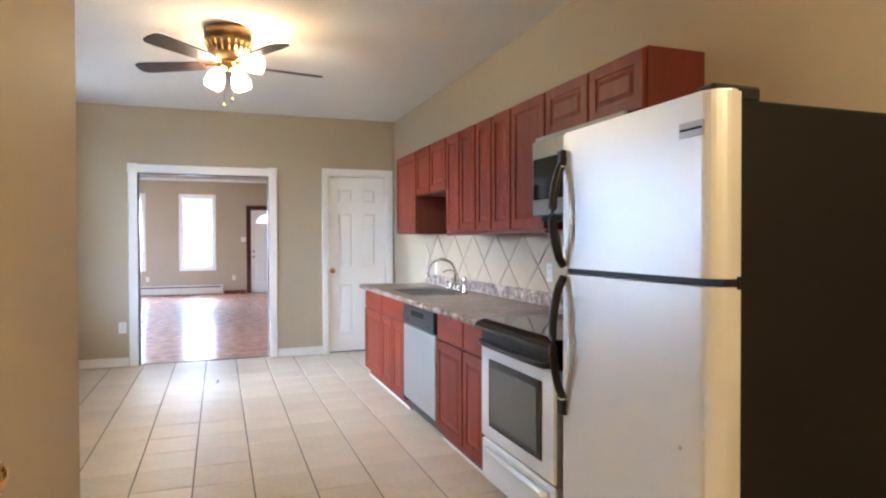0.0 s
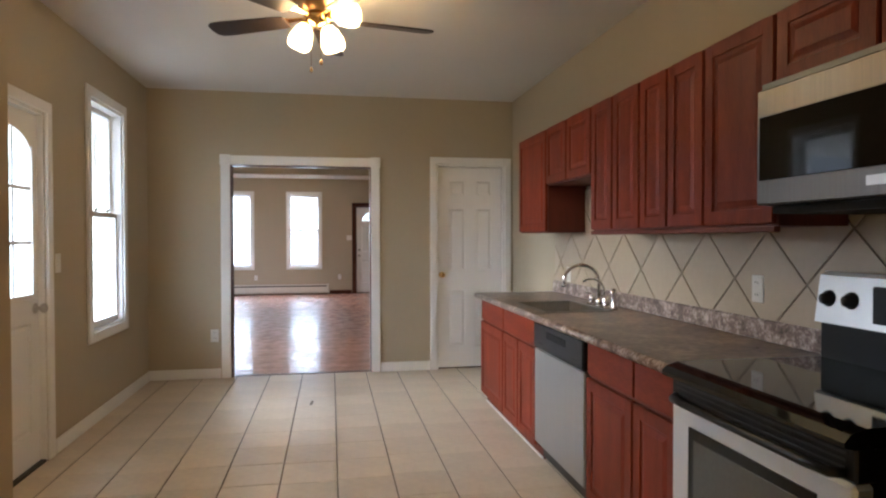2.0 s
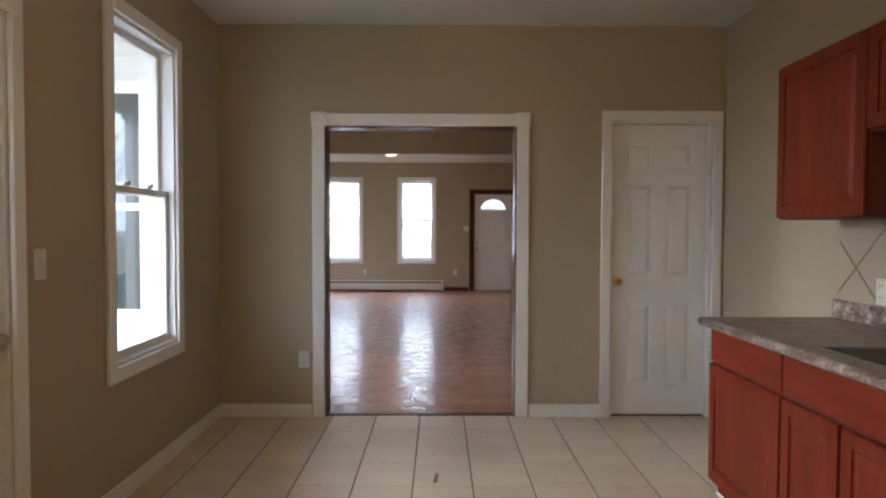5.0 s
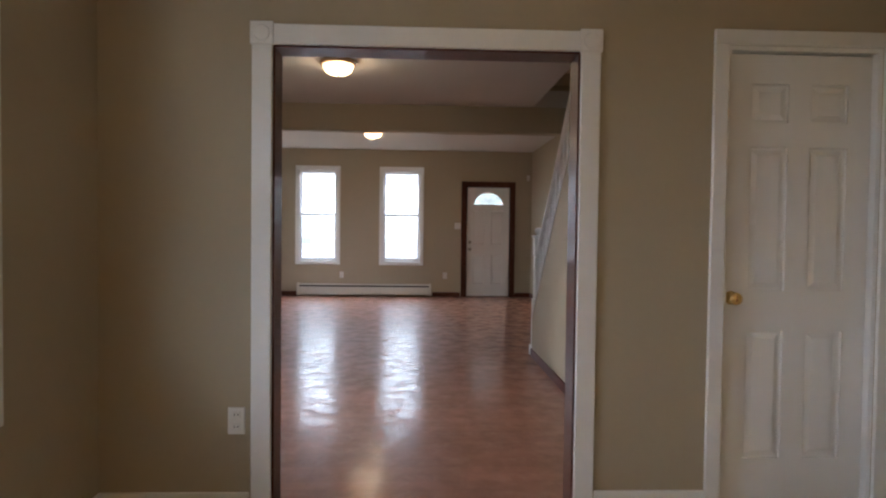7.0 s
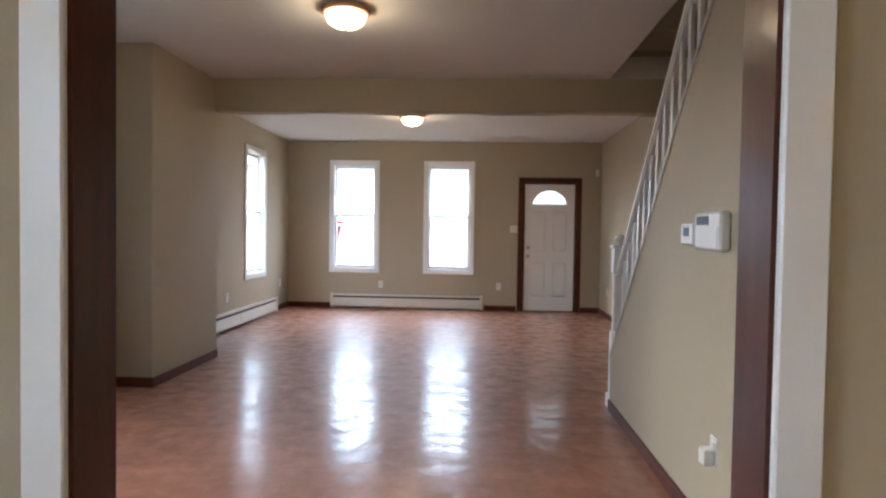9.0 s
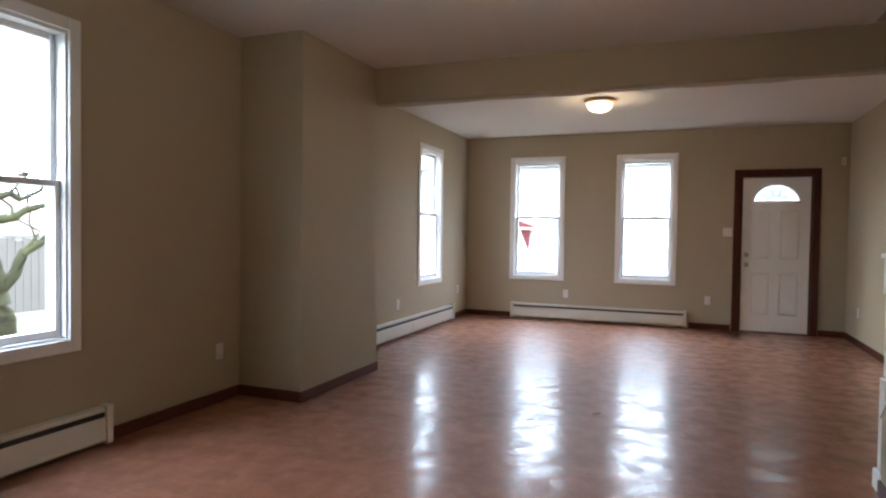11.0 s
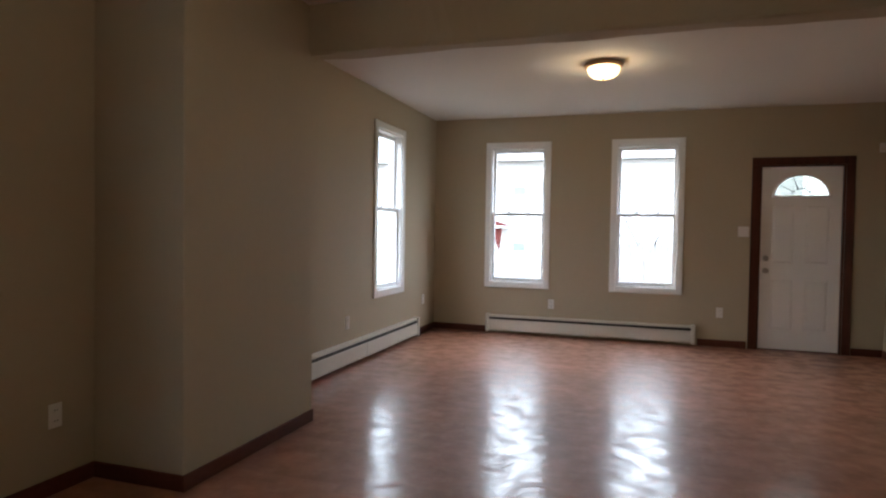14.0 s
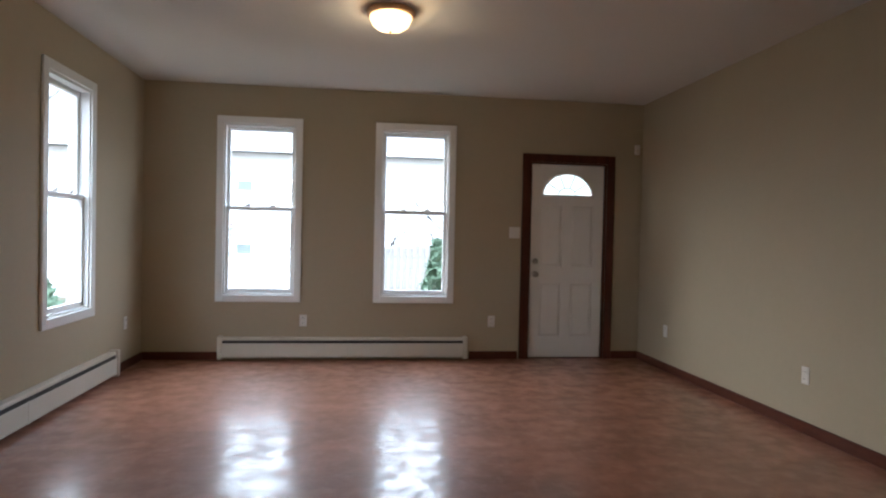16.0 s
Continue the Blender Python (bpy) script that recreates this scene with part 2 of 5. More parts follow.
def wood_floor_material():
    """Worn reddish laminate: boards along y, mottled, scuffed, with a wavy gloss."""
    m = bpy.data.materials.new("worn_red_laminate")
    m.use_nodes = True
    n, l = m.node_tree.nodes, m.node_tree.links
    b = n["Principled BSDF"]
    tc = n.new("ShaderNodeTexCoord")
    br = n.new("ShaderNodeTexBrick")
    rot = n.new("ShaderNodeMapping")
    rot.inputs["Rotation"].default_value = (0, 0, 0)
    l.new(tc.outputs["Object"], rot.inputs["Vector"])
    l.new(rot.outputs[0], br.inputs["Vector"])
    br.inputs["Scale"].default_value = 1.0
    br.inputs["Brick Width"].default_value, br.inputs["Row Height"].default_value = 1.2, 0.095
    br.inputs["Mortar Size"].default_value, br.inputs["Bias"].default_value = 0.0012, 0.0
    br.inputs["Color1"].default_value, br.inputs["Color2"].default_value = (0.385, 0.165, 0.097, 1), (0.33, 0.14, 0.082, 1)
    br.inputs["Mortar"].default_value = (0.30, 0.132, 0.082, 1)
    big = n.new("ShaderNodeTexNoise")
    big.inputs["Scale"].default_value, big.inputs["Detail"].default_value = 1.9, 6
    l.new(tc.outputs["Object"], big.inputs["Vector"])
    ramp = n.new("ShaderNodeValToRGB")
    ramp.color_ramp.elements[0].position, ramp.color_ramp.elements[1].position = 0.40, 0.66
    ramp.color_ramp.elements[0].color, ramp.color_ramp.elements[1].color = (0.86, 0.845, 0.83, 1), (1.08, 1.09, 1.10, 1)
    l.new(big.outputs["Fac"], ramp.inputs[0])
    mul = n.new("ShaderNodeMix")
    mul.data_type, mul.blend_type = "RGBA", "MULTIPLY"
    mul.inputs["Factor"].default_value = 1.0
    l.new(br.outputs["Color"], mul.inputs["A"])
    l.new(ramp.outputs[0], mul.inputs["B"])
    # pale scuffs with a shape of their own
    mp = n.new("ShaderNodeMapping")
    mp.inputs["Scale"].default_value = (3.2, 2.6, 1)
    l.new(tc.outputs["Object"], mp.inputs["Vector"])
    sc = n.new("ShaderNodeTexNoise")
    sc.inputs["Scale"].default_value, sc.inputs["Detail"].default_value, sc.inputs["Distortion"].default_value = 3.4, 8, 0.3
    sc.inputs["Roughness"].default_value = 0.62
    l.new(mp.outputs[0], sc.inputs["Vector"])
    sr = n.new("ShaderNodeValToRGB")
    sr.color_ramp.elements[0].position, sr.color_ramp.elements[1].position = 0.50, 0.74
    l.new(sc.outputs["Fac"], sr.inputs[0])
    scuff = n.new("ShaderNodeMix")
    scuff.data_type = "RGBA"
    sm = n.new("ShaderNodeMath")
    sm.operation = "MULTIPLY"
    sm.inputs[1].default_value = 0.42
    l.new(sr.outputs[0], sm.inputs[0])
    l.new(sm.outputs[0], scuff.inputs["Factor"])
    l.new(mul.outputs["Result"], scuff.inputs["A"])
    scuff.inputs["B"].default_value = (0.51, 0.285, 0.205, 1)
    l.new(scuff.outputs["Result"], b.inputs["Base Color"])
    b.inputs["Roughness"].default_value = 0.44
    b.inputs["Coat Roughness"].default_value = 0.15
    b.inputs["Coat IOR"].default_value = 1.75
    # wavy relief
    wv = n.new("ShaderNodeTexNoise")
    wv.inputs["Scale"].default_value, wv.inputs["Detail"].default_value, wv.inputs["Distortion"].default_value = 13.0, 9, 0.6
    wv.inputs["Roughness"].default_value = 0.66
    wm = n.new("ShaderNodeMapping")
    wm.inputs["Scale"].default_value = (0.75, 1.25, 1)
    l.new(tc.outputs["Object"], wm.inputs["Vector"])
    l.new(wm.outputs[0], wv.inputs["Vector"])
    bn = n.new("ShaderNodeBump")
    bn.inputs["Strength"].default_value, bn.inputs["Distance"].default_value = 1.0, 0.0012
    l.new(wv.outputs["Fac"], bn.inputs["Height"])
    b2 = n.new("ShaderNodeBump")
    b2.inputs["Strength"].default_value, b2.inputs["Distance"].default_value = 0.04, 0.0005
    l.new(br.outputs["Fac"], b2.inputs["Height"])
    b2.invert = True
    l.new(bn.outputs[0], b2.inputs["Normal"])
    l.new(b2.outputs[0], b.inputs["Coat Normal"])
    # the varnish is worn through in small patches
    wp = n.new("ShaderNodeTexNoise")
    wp.inputs["Scale"].default_value, wp.inputs["Detail"].default_value, wp.inputs["Distortion"].default_value = 7.0, 6, 0.15
    wp.inputs["Roughness"].default_value = 0.55
    l.new(tc.outputs["Object"], wp.inputs["Vector"])
    ws = n.new("ShaderNodeMapRange")
    ws.inputs["From Min"].default_value, ws.inputs["From Max"].default_value = 0.38, 0.60
    ws.inputs["To Min"].default_value, ws.inputs["To Max"].default_value = 1.0, 0.25
    l.new(wp.outputs["Fac"], ws.inputs["Value"])
    l.new(ws.outputs[0], b.inputs["Coat Weight"])
    return m


M_FLOOR = wood_floor_material()


def laminate_material(name, light, mid, dark, scale):
    """Mottled stone-look laminate."""
    m = material(name, light, 0.3, second=dark, scale=scale, fine=scale * 5, mix=0.34, detail=10, spec=0.35, rough_var=0.06)
    ramp = [x for x in m.node_tree.nodes if x.bl_idname == "ShaderNodeValToRGB"][0]
    e = ramp.color_ramp.elements.new(0.5)
    e.color = (*mid, 1)
    return m


M_COUNTER = laminate_material("stone_look_laminate", (0.36, 0.27, 0.20), (0.17, 0.12, 0.088), (0.06, 0.043, 0.034), 6)
M_COUNTER_EDGE = laminate_material("stone_look_laminate_edge", (0.62, 0.54, 0.50), (0.25, 0.19, 0.165), (0.09, 0.07, 0.065), 14)

# ---------------------------------------------------------------- mesh helpers


def box(bm, x0, x1, y0, y1, z0, z1, bevel=0.0, segs=1):
    m = Matrix.Translation(((x0 + x1) / 2, (y0 + y1) / 2, (z0 + z1) / 2)) @ Matrix.Diagonal((abs(x1 - x0), abs(y1 - y0), abs(z1 - z0), 1))
    r = bmesh.ops.create_cube(bm, size=1.0, matrix=m)
    if bevel:
        edges = list({e for v in r["verts"] for e in v.link_edges})
        bmesh.ops.bevel(bm, geom=edges, offset=bevel, segments=segs, profile=0.5, affect="EDGES")
    return bm


def boxes(*args, bevel=0.0):
    bm = bmesh.new()
    for a in args:
        box(bm, *a, bevel=bevel)
    return bm


def tube(bm, pts, radius, sides=10, radii=None):
    """A round bar along points, closed at both ends."""
    pts = [Vector(p) for p in pts]
    rings = []
    for i, p in enumerate(pts):
        d = (pts[min(i + 1, len(pts) - 1)] - pts[max(i - 1, 0)]).normalized()
        q = d.to_track_quat("Z", "Y")
        r = radii[i] if radii else radius
        rings.append([bm.verts.new(p + q @ Vector((r * math.cos(2 * math.pi * k / sides), r * math.sin(2 * math.pi * k / sides), 0))) for k in range(sides)])
    for a, b in zip(rings, rings[1:]):
        for k in range(sides):
            f = bm.faces.new((a[k], a[(k + 1) % sides], b[(k + 1) % sides], b[k]))
            f.smooth = True
    bm.faces.new(list(reversed(rings[0])))
    bm.faces.new(rings[-1])
    return bm


def lathe(bm, profile, at, axis="Z", sides=24):
    """A turned body: profile of (radius, height)."""
    q = {"Z": Matrix.Identity(4), "X": Matrix.Rotation(radians(90), 4, "Y"), "-X": Matrix.Rotation(radians(-90), 4, "Y"),
         "Y": Matrix.Rotation(radians(-90), 4, "X"), "-Y": Matrix.Rotation(radians(90), 4, "X"), "-Z": Matrix.Rotation(radians(180), 4, "X")}[axis]
    m = Matrix.Translation(at) @ q
    rings = []
    for r, h in profile:
        rings.append([bm.verts.new(m @ Vector((max(r, 1e-4) * math.cos(2 * math.pi * k / sides), max(r, 1e-4) * math.sin(2 * math.pi * k / sides), h))) for k in range(sides)])
    for a, b in zip(rings, rings[1:]):
        for k in range(sides):
            f = bm.faces.new((a[k], a[(k + 1) % sides], b[(k + 1) % sides], b[k]))
            f.smooth = True
    bm.faces.new(list(reversed(rings[0])))
    bm.faces.new(rings[-1])
    return bm


def prism(bm, outline, thick, m):
    """A flat plate: outline of (u, v), pushed out by thick, placed by m."""
    lo = [bm.verts.new(m @ Vector((u, v, 0))) for u, v in outline]
    hi = [bm.verts.new(m @ Vector((u, v, thick))) for u, v in outline]
    bm.faces.new(list(reversed(lo)))
    bm.faces.new(hi)
    for k in range(len(outline)):
        j = (k + 1) % len(outline)
        bm.faces.new((lo[k], lo[j], hi[j], hi[k]))
    return bm


def chain(ob):
    m = ob.matrix_basis.copy()
    while ob.parent:
        ob = ob.parent
        m = ob.matrix_basis @ m
    return m


def finish(name, bm, mat, smooth=False):
    bmesh.ops.recalc_face_normals(bm, faces=bm.faces)
    me = bpy.data.meshes.new(name)
    bm.to_mesh(me)
    bm.free()
    me.materials.append(mat)
    return me


def part(name, bm, mat, parent, label="", local=False):
    """One mesh under a thing or a part; the mesh comes in world coordinates unless local."""
    if not local:
        bm.transform(chain(parent).inverted())
    ob = new(name, finish(name, bm, mat))
    ob.parent = parent
    if label:
        ob["label"] = label
    return ob


def thing(name, at, label, category, group="", kind="", m=None):
    ob = new(name)
    ob.empty_display_size = 0.1
    ob.matrix_basis = m if m is not None else Matrix.Translation(at)
    return tagged(ob, label, category, group, kind)


def solid(name, bm, mat, label, category="", kind="structure", group=""):
    """A thing or piece of the setting that is one mesh."""
    ob = new(name, finish(name, bm, mat))
    return tagged(ob, label, category, group, kind)


def wall_x(x0, x1, y0, y1, z0, z1, holes):
    """A wall that runs along y, with holes (y0, y1, z0, z1)."""
    bm = bmesh.new()
    ys = sorted({y0, y1, *[h[0] for h in holes], *[h[1] for h in holes]})
    for a, b in zip(ys, ys[1:]):
        cuts = sorted((h[2], h[3]) for h in holes if h[0] <= a + 1e-6 and h[1] >= b - 1e-6)
        z = z0
        for c, d in cuts:
            if c > z + 1e-6:
                box(bm, x0, x1, a, b, z, c)
            z = d
        if z1 > z + 1e-6:
            box(bm, x0, x1, a, b, z, z1)
    bmesh.ops.remove_doubles(bm, verts=bm.verts, dist=1e-5)
    return bm


def wall_y(y0, y1, x0, x1, z0, z1, holes):
    bm = wall_x(y0, y1, x0, x1, z0, z1, holes)
    for v in bm.verts:
        v.co.x, v.co.y = v.co.y, v.co.x
    return bm


# ---------------------------------------------------------------- the plan
KL, KR, LL, LR = -1.42, 2.02, -3.02, 2.02      # inner faces: kitchen and living room
YB, YK, YL, YF = -1.60, 6.80, 6.94, 15.67      # back wall, kitchen side and living side of the middle wall, front wall
CK, CL = 2.665, 2.70                            # ceilings
T = 0.16
WZ0, WZ1 = 0.643, 2.32                        # window openings
SX = 1.04                                      # the stair wall's face
BLOCK_X, BLOCK_Y = -0.33, 1.96                 # corner of the closed-off block beside the entry

win_side = [(8.31, 8.99), (13.815, 14.495)]
win_front = [(-2.27, -1.59), (-0.735, -0.055)]
solid("wall_kitchen_left", wall_x(KL - T, KL, BLOCK_Y, YK, 0, CK, [(3.93, 4.74, 0, 2.03), (5.425, 6.105, WZ0, 2.285)]), M_WALL, "tan painted kitchen wall with window and back door")
solid("wall_kitchen_right", wall_x(KR, KR + T, YB, YK, 0, CK, []), M_WALL, "tan painted kitchen wall behind the cabinets")
solid("wall_back", wall_y(YB - T, YB, BLOCK_X - 0.1, KR + T, 0, CK, []), M_WALL, "tan painted wall behind the entry")
solid("wall_entry_left", wall_x(BLOCK_X - 0.1, BLOCK_X, YB, BLOCK_Y, 0, CK, [(0.28, 1.09, 0, 2.03)]), M_WALL, "tan painted wall of the closed-off block by the entry")
solid("wall_block_end", wall_y(BLOCK_Y - 0.1, BLOCK_Y - 0.001, KL - T, BLOCK_X - 0.1, 0, CK, []), M_WALL, "tan painted end wall of the closed-off block")
solid("wall_middle", wall_y(YK, YL, LL - T, KR + T, 0, CL, [(-0.708, 0.612, 0, 1.995), (1.245, 1.935, 0, 2.03)]), M_WALL, "tan painted wall with a wide cased opening")
solid("wall_living_left", wall_x(LL - T, LL, YL, YF, 0, CL, [(a, b, WZ0, WZ1) for a, b in win_side]), M_WALL, "tan painted living room wall with two windows")
solid("wall_living_right", wall_x(LR, LR + T, YL, YF, 0, 5.2, []), M_WALL, "tan painted living room wall beside the stairs")
solid("wall_front", wall_y(YF, YF + T, LL - T, LR + T, 0, CL, [(a, b, WZ0, WZ1) for a, b in win_front] + [(0.80, 1.63, 0, 2.055)]), M_WALL, "tan painted front wall with two windows and the front door")
solid("chimney_breast", boxes((LL, -2.47, 10.40, 11.60, 0, CL), bevel=0.004), M_WALL, "tan painted chimney breast standing out of the wall")


def beam_mesh():
    """A boxed beam with an uneven plastered lower edge."""
    bm = bmesh.new()
    n = 60
    rng = random.Random(4)
    x0, x1 = LL, LR
    cols = []
    for i in range(n + 1):
        x = x0 + (x1 - x0) * i / n
        w = 0.009 * math.sin(i * 0.42) + 0.005 * math.sin(i * 1.1) + rng.uniform(-0.003, 0.003)
        cols.append([bm.verts.new((x, 11.53, CL)), bm.verts.new((x, 11.53 + w, 2.398 + w)), bm.verts.new((x, 11.545 + w, 2.384)),
                     bm.verts.new((x, 11.67, 2.384 + w * 0.5)), bm.verts.new((x, 11.685, 2.398)), bm.verts.new((x, 11.685, CL))])
    for a, b in zip(cols, cols[1:]):
        for k in range(5):
            bm.faces.new((a[k], a[k + 1], b[k + 1], b[k]))
    bm.faces.new(cols[0])
    bm.faces.new(list(reversed(cols[-1])))
    return bm


solid("ceiling_beam", beam_mesh(), M_WALL, "tan painted boxed ceiling beam with an uneven edge")

solid("ceiling_kitchen", boxes((KL - T, KR + T, YB - T, YK, CK, CK + 0.1)), M_CEIL, "white painted kitchen ceiling")
HX, HY0, HY1 = 1.27, 7.9, 11.53
solid("ceiling_living", boxes((LL - T, HX, YK, YF + T, CL, CL + 0.2), (HX, LR + T, HY1, YF + T, CL, CL + 0.2), (HX, LR + T, YK, HY0, CL, CL + 0.2)), M_CEIL, "white painted living room ceiling with a stair opening")
bm = boxes((HX - 0.1, HX, HY0, HY1, CL + 0.2, 5.2), (HX - 0.1, LR, HY1, HY1 + 0.1, CL + 0.2, 5.2), (HX - 0.1, LR, HY0 - 0.1, HY0, CL + 0.2, 5.2), (HX - 0.1, LR + T, HY0 - 0.1, HY1 + 0.1, 5.2, 5.3))
solid("wall_stairwell", bm, M_WALL, "tan painted upper walls round the stairs")
bm = bmesh.new()
prism(bm, [(11.53, 2.96), (10.95, 2.96), (8.8, 4.9), (8.8, 5.0), (11.53, 5.0)], LR - HX, Matrix(((0, 0, 1, HX), (1, 0, 0, 0), (0, 1, 0, 0), (0, 0, 0, 1))))
solid("stair_soffit", bm, M_WALL, "tan painted soffit over the stairs")

bm = boxes((KL - T, KR + T, YB - T, 6.86, -0.12, -0.004))
FLOOR_K = solid("floor_kitchen", bm, M_GROUT, "beige ceramic tile kitchen floor with dark grout")
solid("floor_living", boxes((LL - T, LR + T, 6.86, YF + T, -0.12, 0.0)), M_FLOOR, "worn glossy reddish laminate living room floor")
solid("threshold", boxes((-0.708, 0.612, 6.83, 6.89, -0.01, 0.006), bevel=0.003), M_DARKWOOD, "dark wooden threshold strip between tile and laminate")


def baseboard(name, runs, mat, h, label):
    bm = bmesh.new()
    for a in runs:
        x0, x1, y0, y1 = a
        box(bm, x0, x1, y0, y1, 0.0, h, bevel=0.004)
    return solid(name, bm, mat, label)


BT = 0.014
baseboard("baseboard_kitchen", [(KL, KL + BT, BLOCK_Y, 3.87), (KL, KL + BT, 4.835, YK), (KL + BT, -0.79, YK - BT, YK), (0.694, 1.18, YK - BT, YK), (KL + BT, BLOCK_X, BLOCK_Y, BLOCK_Y + BT)], M_WHITE, 0.092, "white painted kitchen baseboard")
baseboard("baseboard_living", [(LL, LL + BT, YL, 8.2), (LL, LL + BT, 9.23, 10.40), (LL, -2.47, 10.40 - BT, 10.40), (-2.47, -2.47 + BT, 10.40 - BT, 11.60), (LL, LL + BT, 11.60, 12.2), (LL, LL + BT, 14.95, YF),
                               (LL + BT, -2.3, YF - BT, YF), (0.19, 0.70, YF - BT, YF), (1.72, LR, YF - BT, YF), (LR - BT, LR, 10.3, YF), (SX - BT, SX, YL, 10.16), (LL, -0.79, YL, YL + BT)], M_BASEWOOD, 0.08, "dark stained wooden baseboard")

# ---------------------------------------------------------------- windows


def window(name, m, w, z0, z1, label, locks=True):
    """A double-hung window: local x along the wall, y outwards, z up; the opening is w wide from z0 to z1."""
    win = thing(name, (0, 0, 0), label, "window", kind="structure", m=m)
    h, c = w / 2, 0.07
    mid = (z0 + z1) / 2 + 0.012
    for nm, a in (("casing_side", (-h - c, -h, -0.02, 0.0, z0 - c, z1 + c)), ("casing_side", (h, h + c, -0.02, 0.0, z0 - c, z1 + c)),
                  ("casing_head", (-h, h, -0.02, 0.0, z1, z1 + c)), ("casing_sill", (-h, h, -0.022, 0.0, z0 - c, z0))):
        part(nm, boxes(a, bevel=0.004), M_WHITE, win, local=True)
    part("window_frame", boxes((-h, -h + 0.013, 0, 0.155, z0, z1), (h - 0.013, h, 0, 0.155, z0, z1), (-h + 0.013, h - 0.013, 0, 0.155, z1 - 0.018, z1), (-h + 0.013, h - 0.013, 0, 0.155, z0, z0 + 0.014)), M_VINYL, win, local=True)
    for nm, y, a, b in (("lower_sash", 0.035, z0 + 0.014, mid + 0.018), ("upper_sash", 0.075, mid - 0.018, z1 - 0.018)):
        i = h - 0.013
        bot, top = (0.042, 0.034) if nm == "lower_sash" else (0.034, 0.036)
        s = part(nm, boxes((-i, -i + 0.031, y, y + 0.035, a, b), (i - 0.031, i, y, y + 0.035, a, b), (-i + 0.031, i - 0.031, y, y + 0.035, a, a + bot), (-i + 0.031, i - 0.031, y, y + 0.035, b - top, b), bevel=0.003), M_VINYL, win, local=True)
        p = part("pane", boxes((-i + 0.029, i - 0.029, y + 0.014, y + 0.018, a + bot - 0.002, b - top + 0.002)), M_PANE, s, local=True)
        p.visible_shadow = False
    if locks:
        for x in (-0.12, 0.12):
            part("sash_lock", boxes((x - 0.028, x + 0.028, 0.036, 0.07, mid + 0.021, mid + 0.036), (x - 0.01, x + 0.03, 0.03, 0.05, mid + 0.036, mid + 0.046), bevel=0.003), M_VINYL, win, local=True)
    return win


window("window_1", pose(KL, 5.765, 0, 0, 0, 90), 0.68, WZ0, 2.285, "white vinyl double-hung window in white casing, closed")
for k, (a, b) in enumerate(win_side):
    window("window_%d" % (k + 2), pose(LL, (a + b) / 2, 0, 0, 0, 90), b - a, WZ0, WZ1, "white vinyl double-hung window in white casing, closed")
for k, (a, b) in enumerate(win_front):
    window("window_%d" % (k + 4), pose((a + b) / 2, YF, 0, 0, 0, 0), b - a, WZ0, WZ1, "white vinyl double-hung window facing the street, closed")

# ---------------------------------------------------------------- doors


def panel_door(door, w, h, panels, y0, thick, mat, holes=()):
    """A moulded panel slab in local coordinates, hinged thing's x from -w/2 to w/2; its room face at y0."""
    slab = part("slab", boxes((-w / 2, w / 2, y0 + 0.013, y0 + thick, 0.012, h)) if not holes else wall_y(y0 + 0.013, y0 + thick, -w / 2, w / 2, 0.012, h, holes), mat, door, local=True)
    # raised stiles and rails leave the panels sunk, each panel has a raised field
    bm = wall_y(y0, y0 + 0.0129, -w / 2, w / 2, 0.012, h, [(a, b, c, d) for a, b, c, d in panels] + list(holes))
    part("stiles_and_rails", bm, mat, door, local=True)
    for a, b, c, d in panels:
        bm = bmesh.new()
        m = 0.035
        lo = [(a + 0.012, c + 0.012), (b - 0.012, c + 0.012), (b - 0.012, d - 0.012), (a + 0.012, d - 0.012)]
        hi = [(a + m, c + m), (b - m, c + m), (b - m, d - m), (a + m, d - m)]
        vl = [bm.verts.new((x, y0 + 0.0128, z)) for x, z in lo]
        vh = [bm.verts.new((x, y0 + 0.003, z)) for x, z in hi]
        bm.faces.new(vh)
        bm.faces.new(list(reversed(vl)))
        for k in range(4):
            bm.faces.new((vl[k], vl[(k + 1) % 4], vh[(k + 1) % 4], vh[k]))
        part("panel", bm, mat, door, local=True)
    return slab


def six_panels(w, h):
    c0, c1 = -w / 2 + 0.105, -0.05
    out = []
    for a, b in ((c0, c1), (-c1, -c0)):
        for c, d in ((0.22, 0.80), (0.98, 1.62), (1.73, 1.90)):
            out.append((a, b, c * h / 2.03, d * h / 2.03))
    return out


def knob(door, x, z, y0, mat, name="knob", label=""):
    k = part(name, lathe(bmesh.new(), [(0.030, 0.0), (0.030, 0.006), (0.014, 0.010), (0.012, 0.028), (0.022, 0.034), (0.028, 0.046), (0.026, 0.058), (0.012, 0.066), (0.0, 0.067)], (x, y0, z), "-Y", 20), mat, door, label, local=True)
    return k


def casing(door, w, h, c, mat, depth, blocks=False, y=-0.02):
    hw = w / 2
    for nm, a in (("casing_side", (-hw - c, -hw, y, 0, 0, h)), ("casing_side", (hw, hw + c, y, 0, 0, h)), ("casing_head", (-hw - (0 if blocks else c), hw + (0 if blocks else c), y, 0, h + 0.0, h + c))):
        bm = boxes(a, bevel=0.004)
        part(nm, bm, mat, door, local=True)
    if blocks:
        for s in (-1, 1):
            x0 = s * (hw + c / 2)
            bm = boxes((x0 - c / 2 - 0.006, x0 + c / 2 + 0.006, y - 0.006, 0, h - 0.004, h + c + 0.008), bevel=0.004)
            lathe(bm, [(0.034, 0.0), (0.032, 0.004), (0.024, 0.003), (0.015, 0.006), (0.0, 0.007)], (x0, y - 0.006, h + c / 2), "-Y", 18)
            part("corner_block", bm, mat, door, local=True)


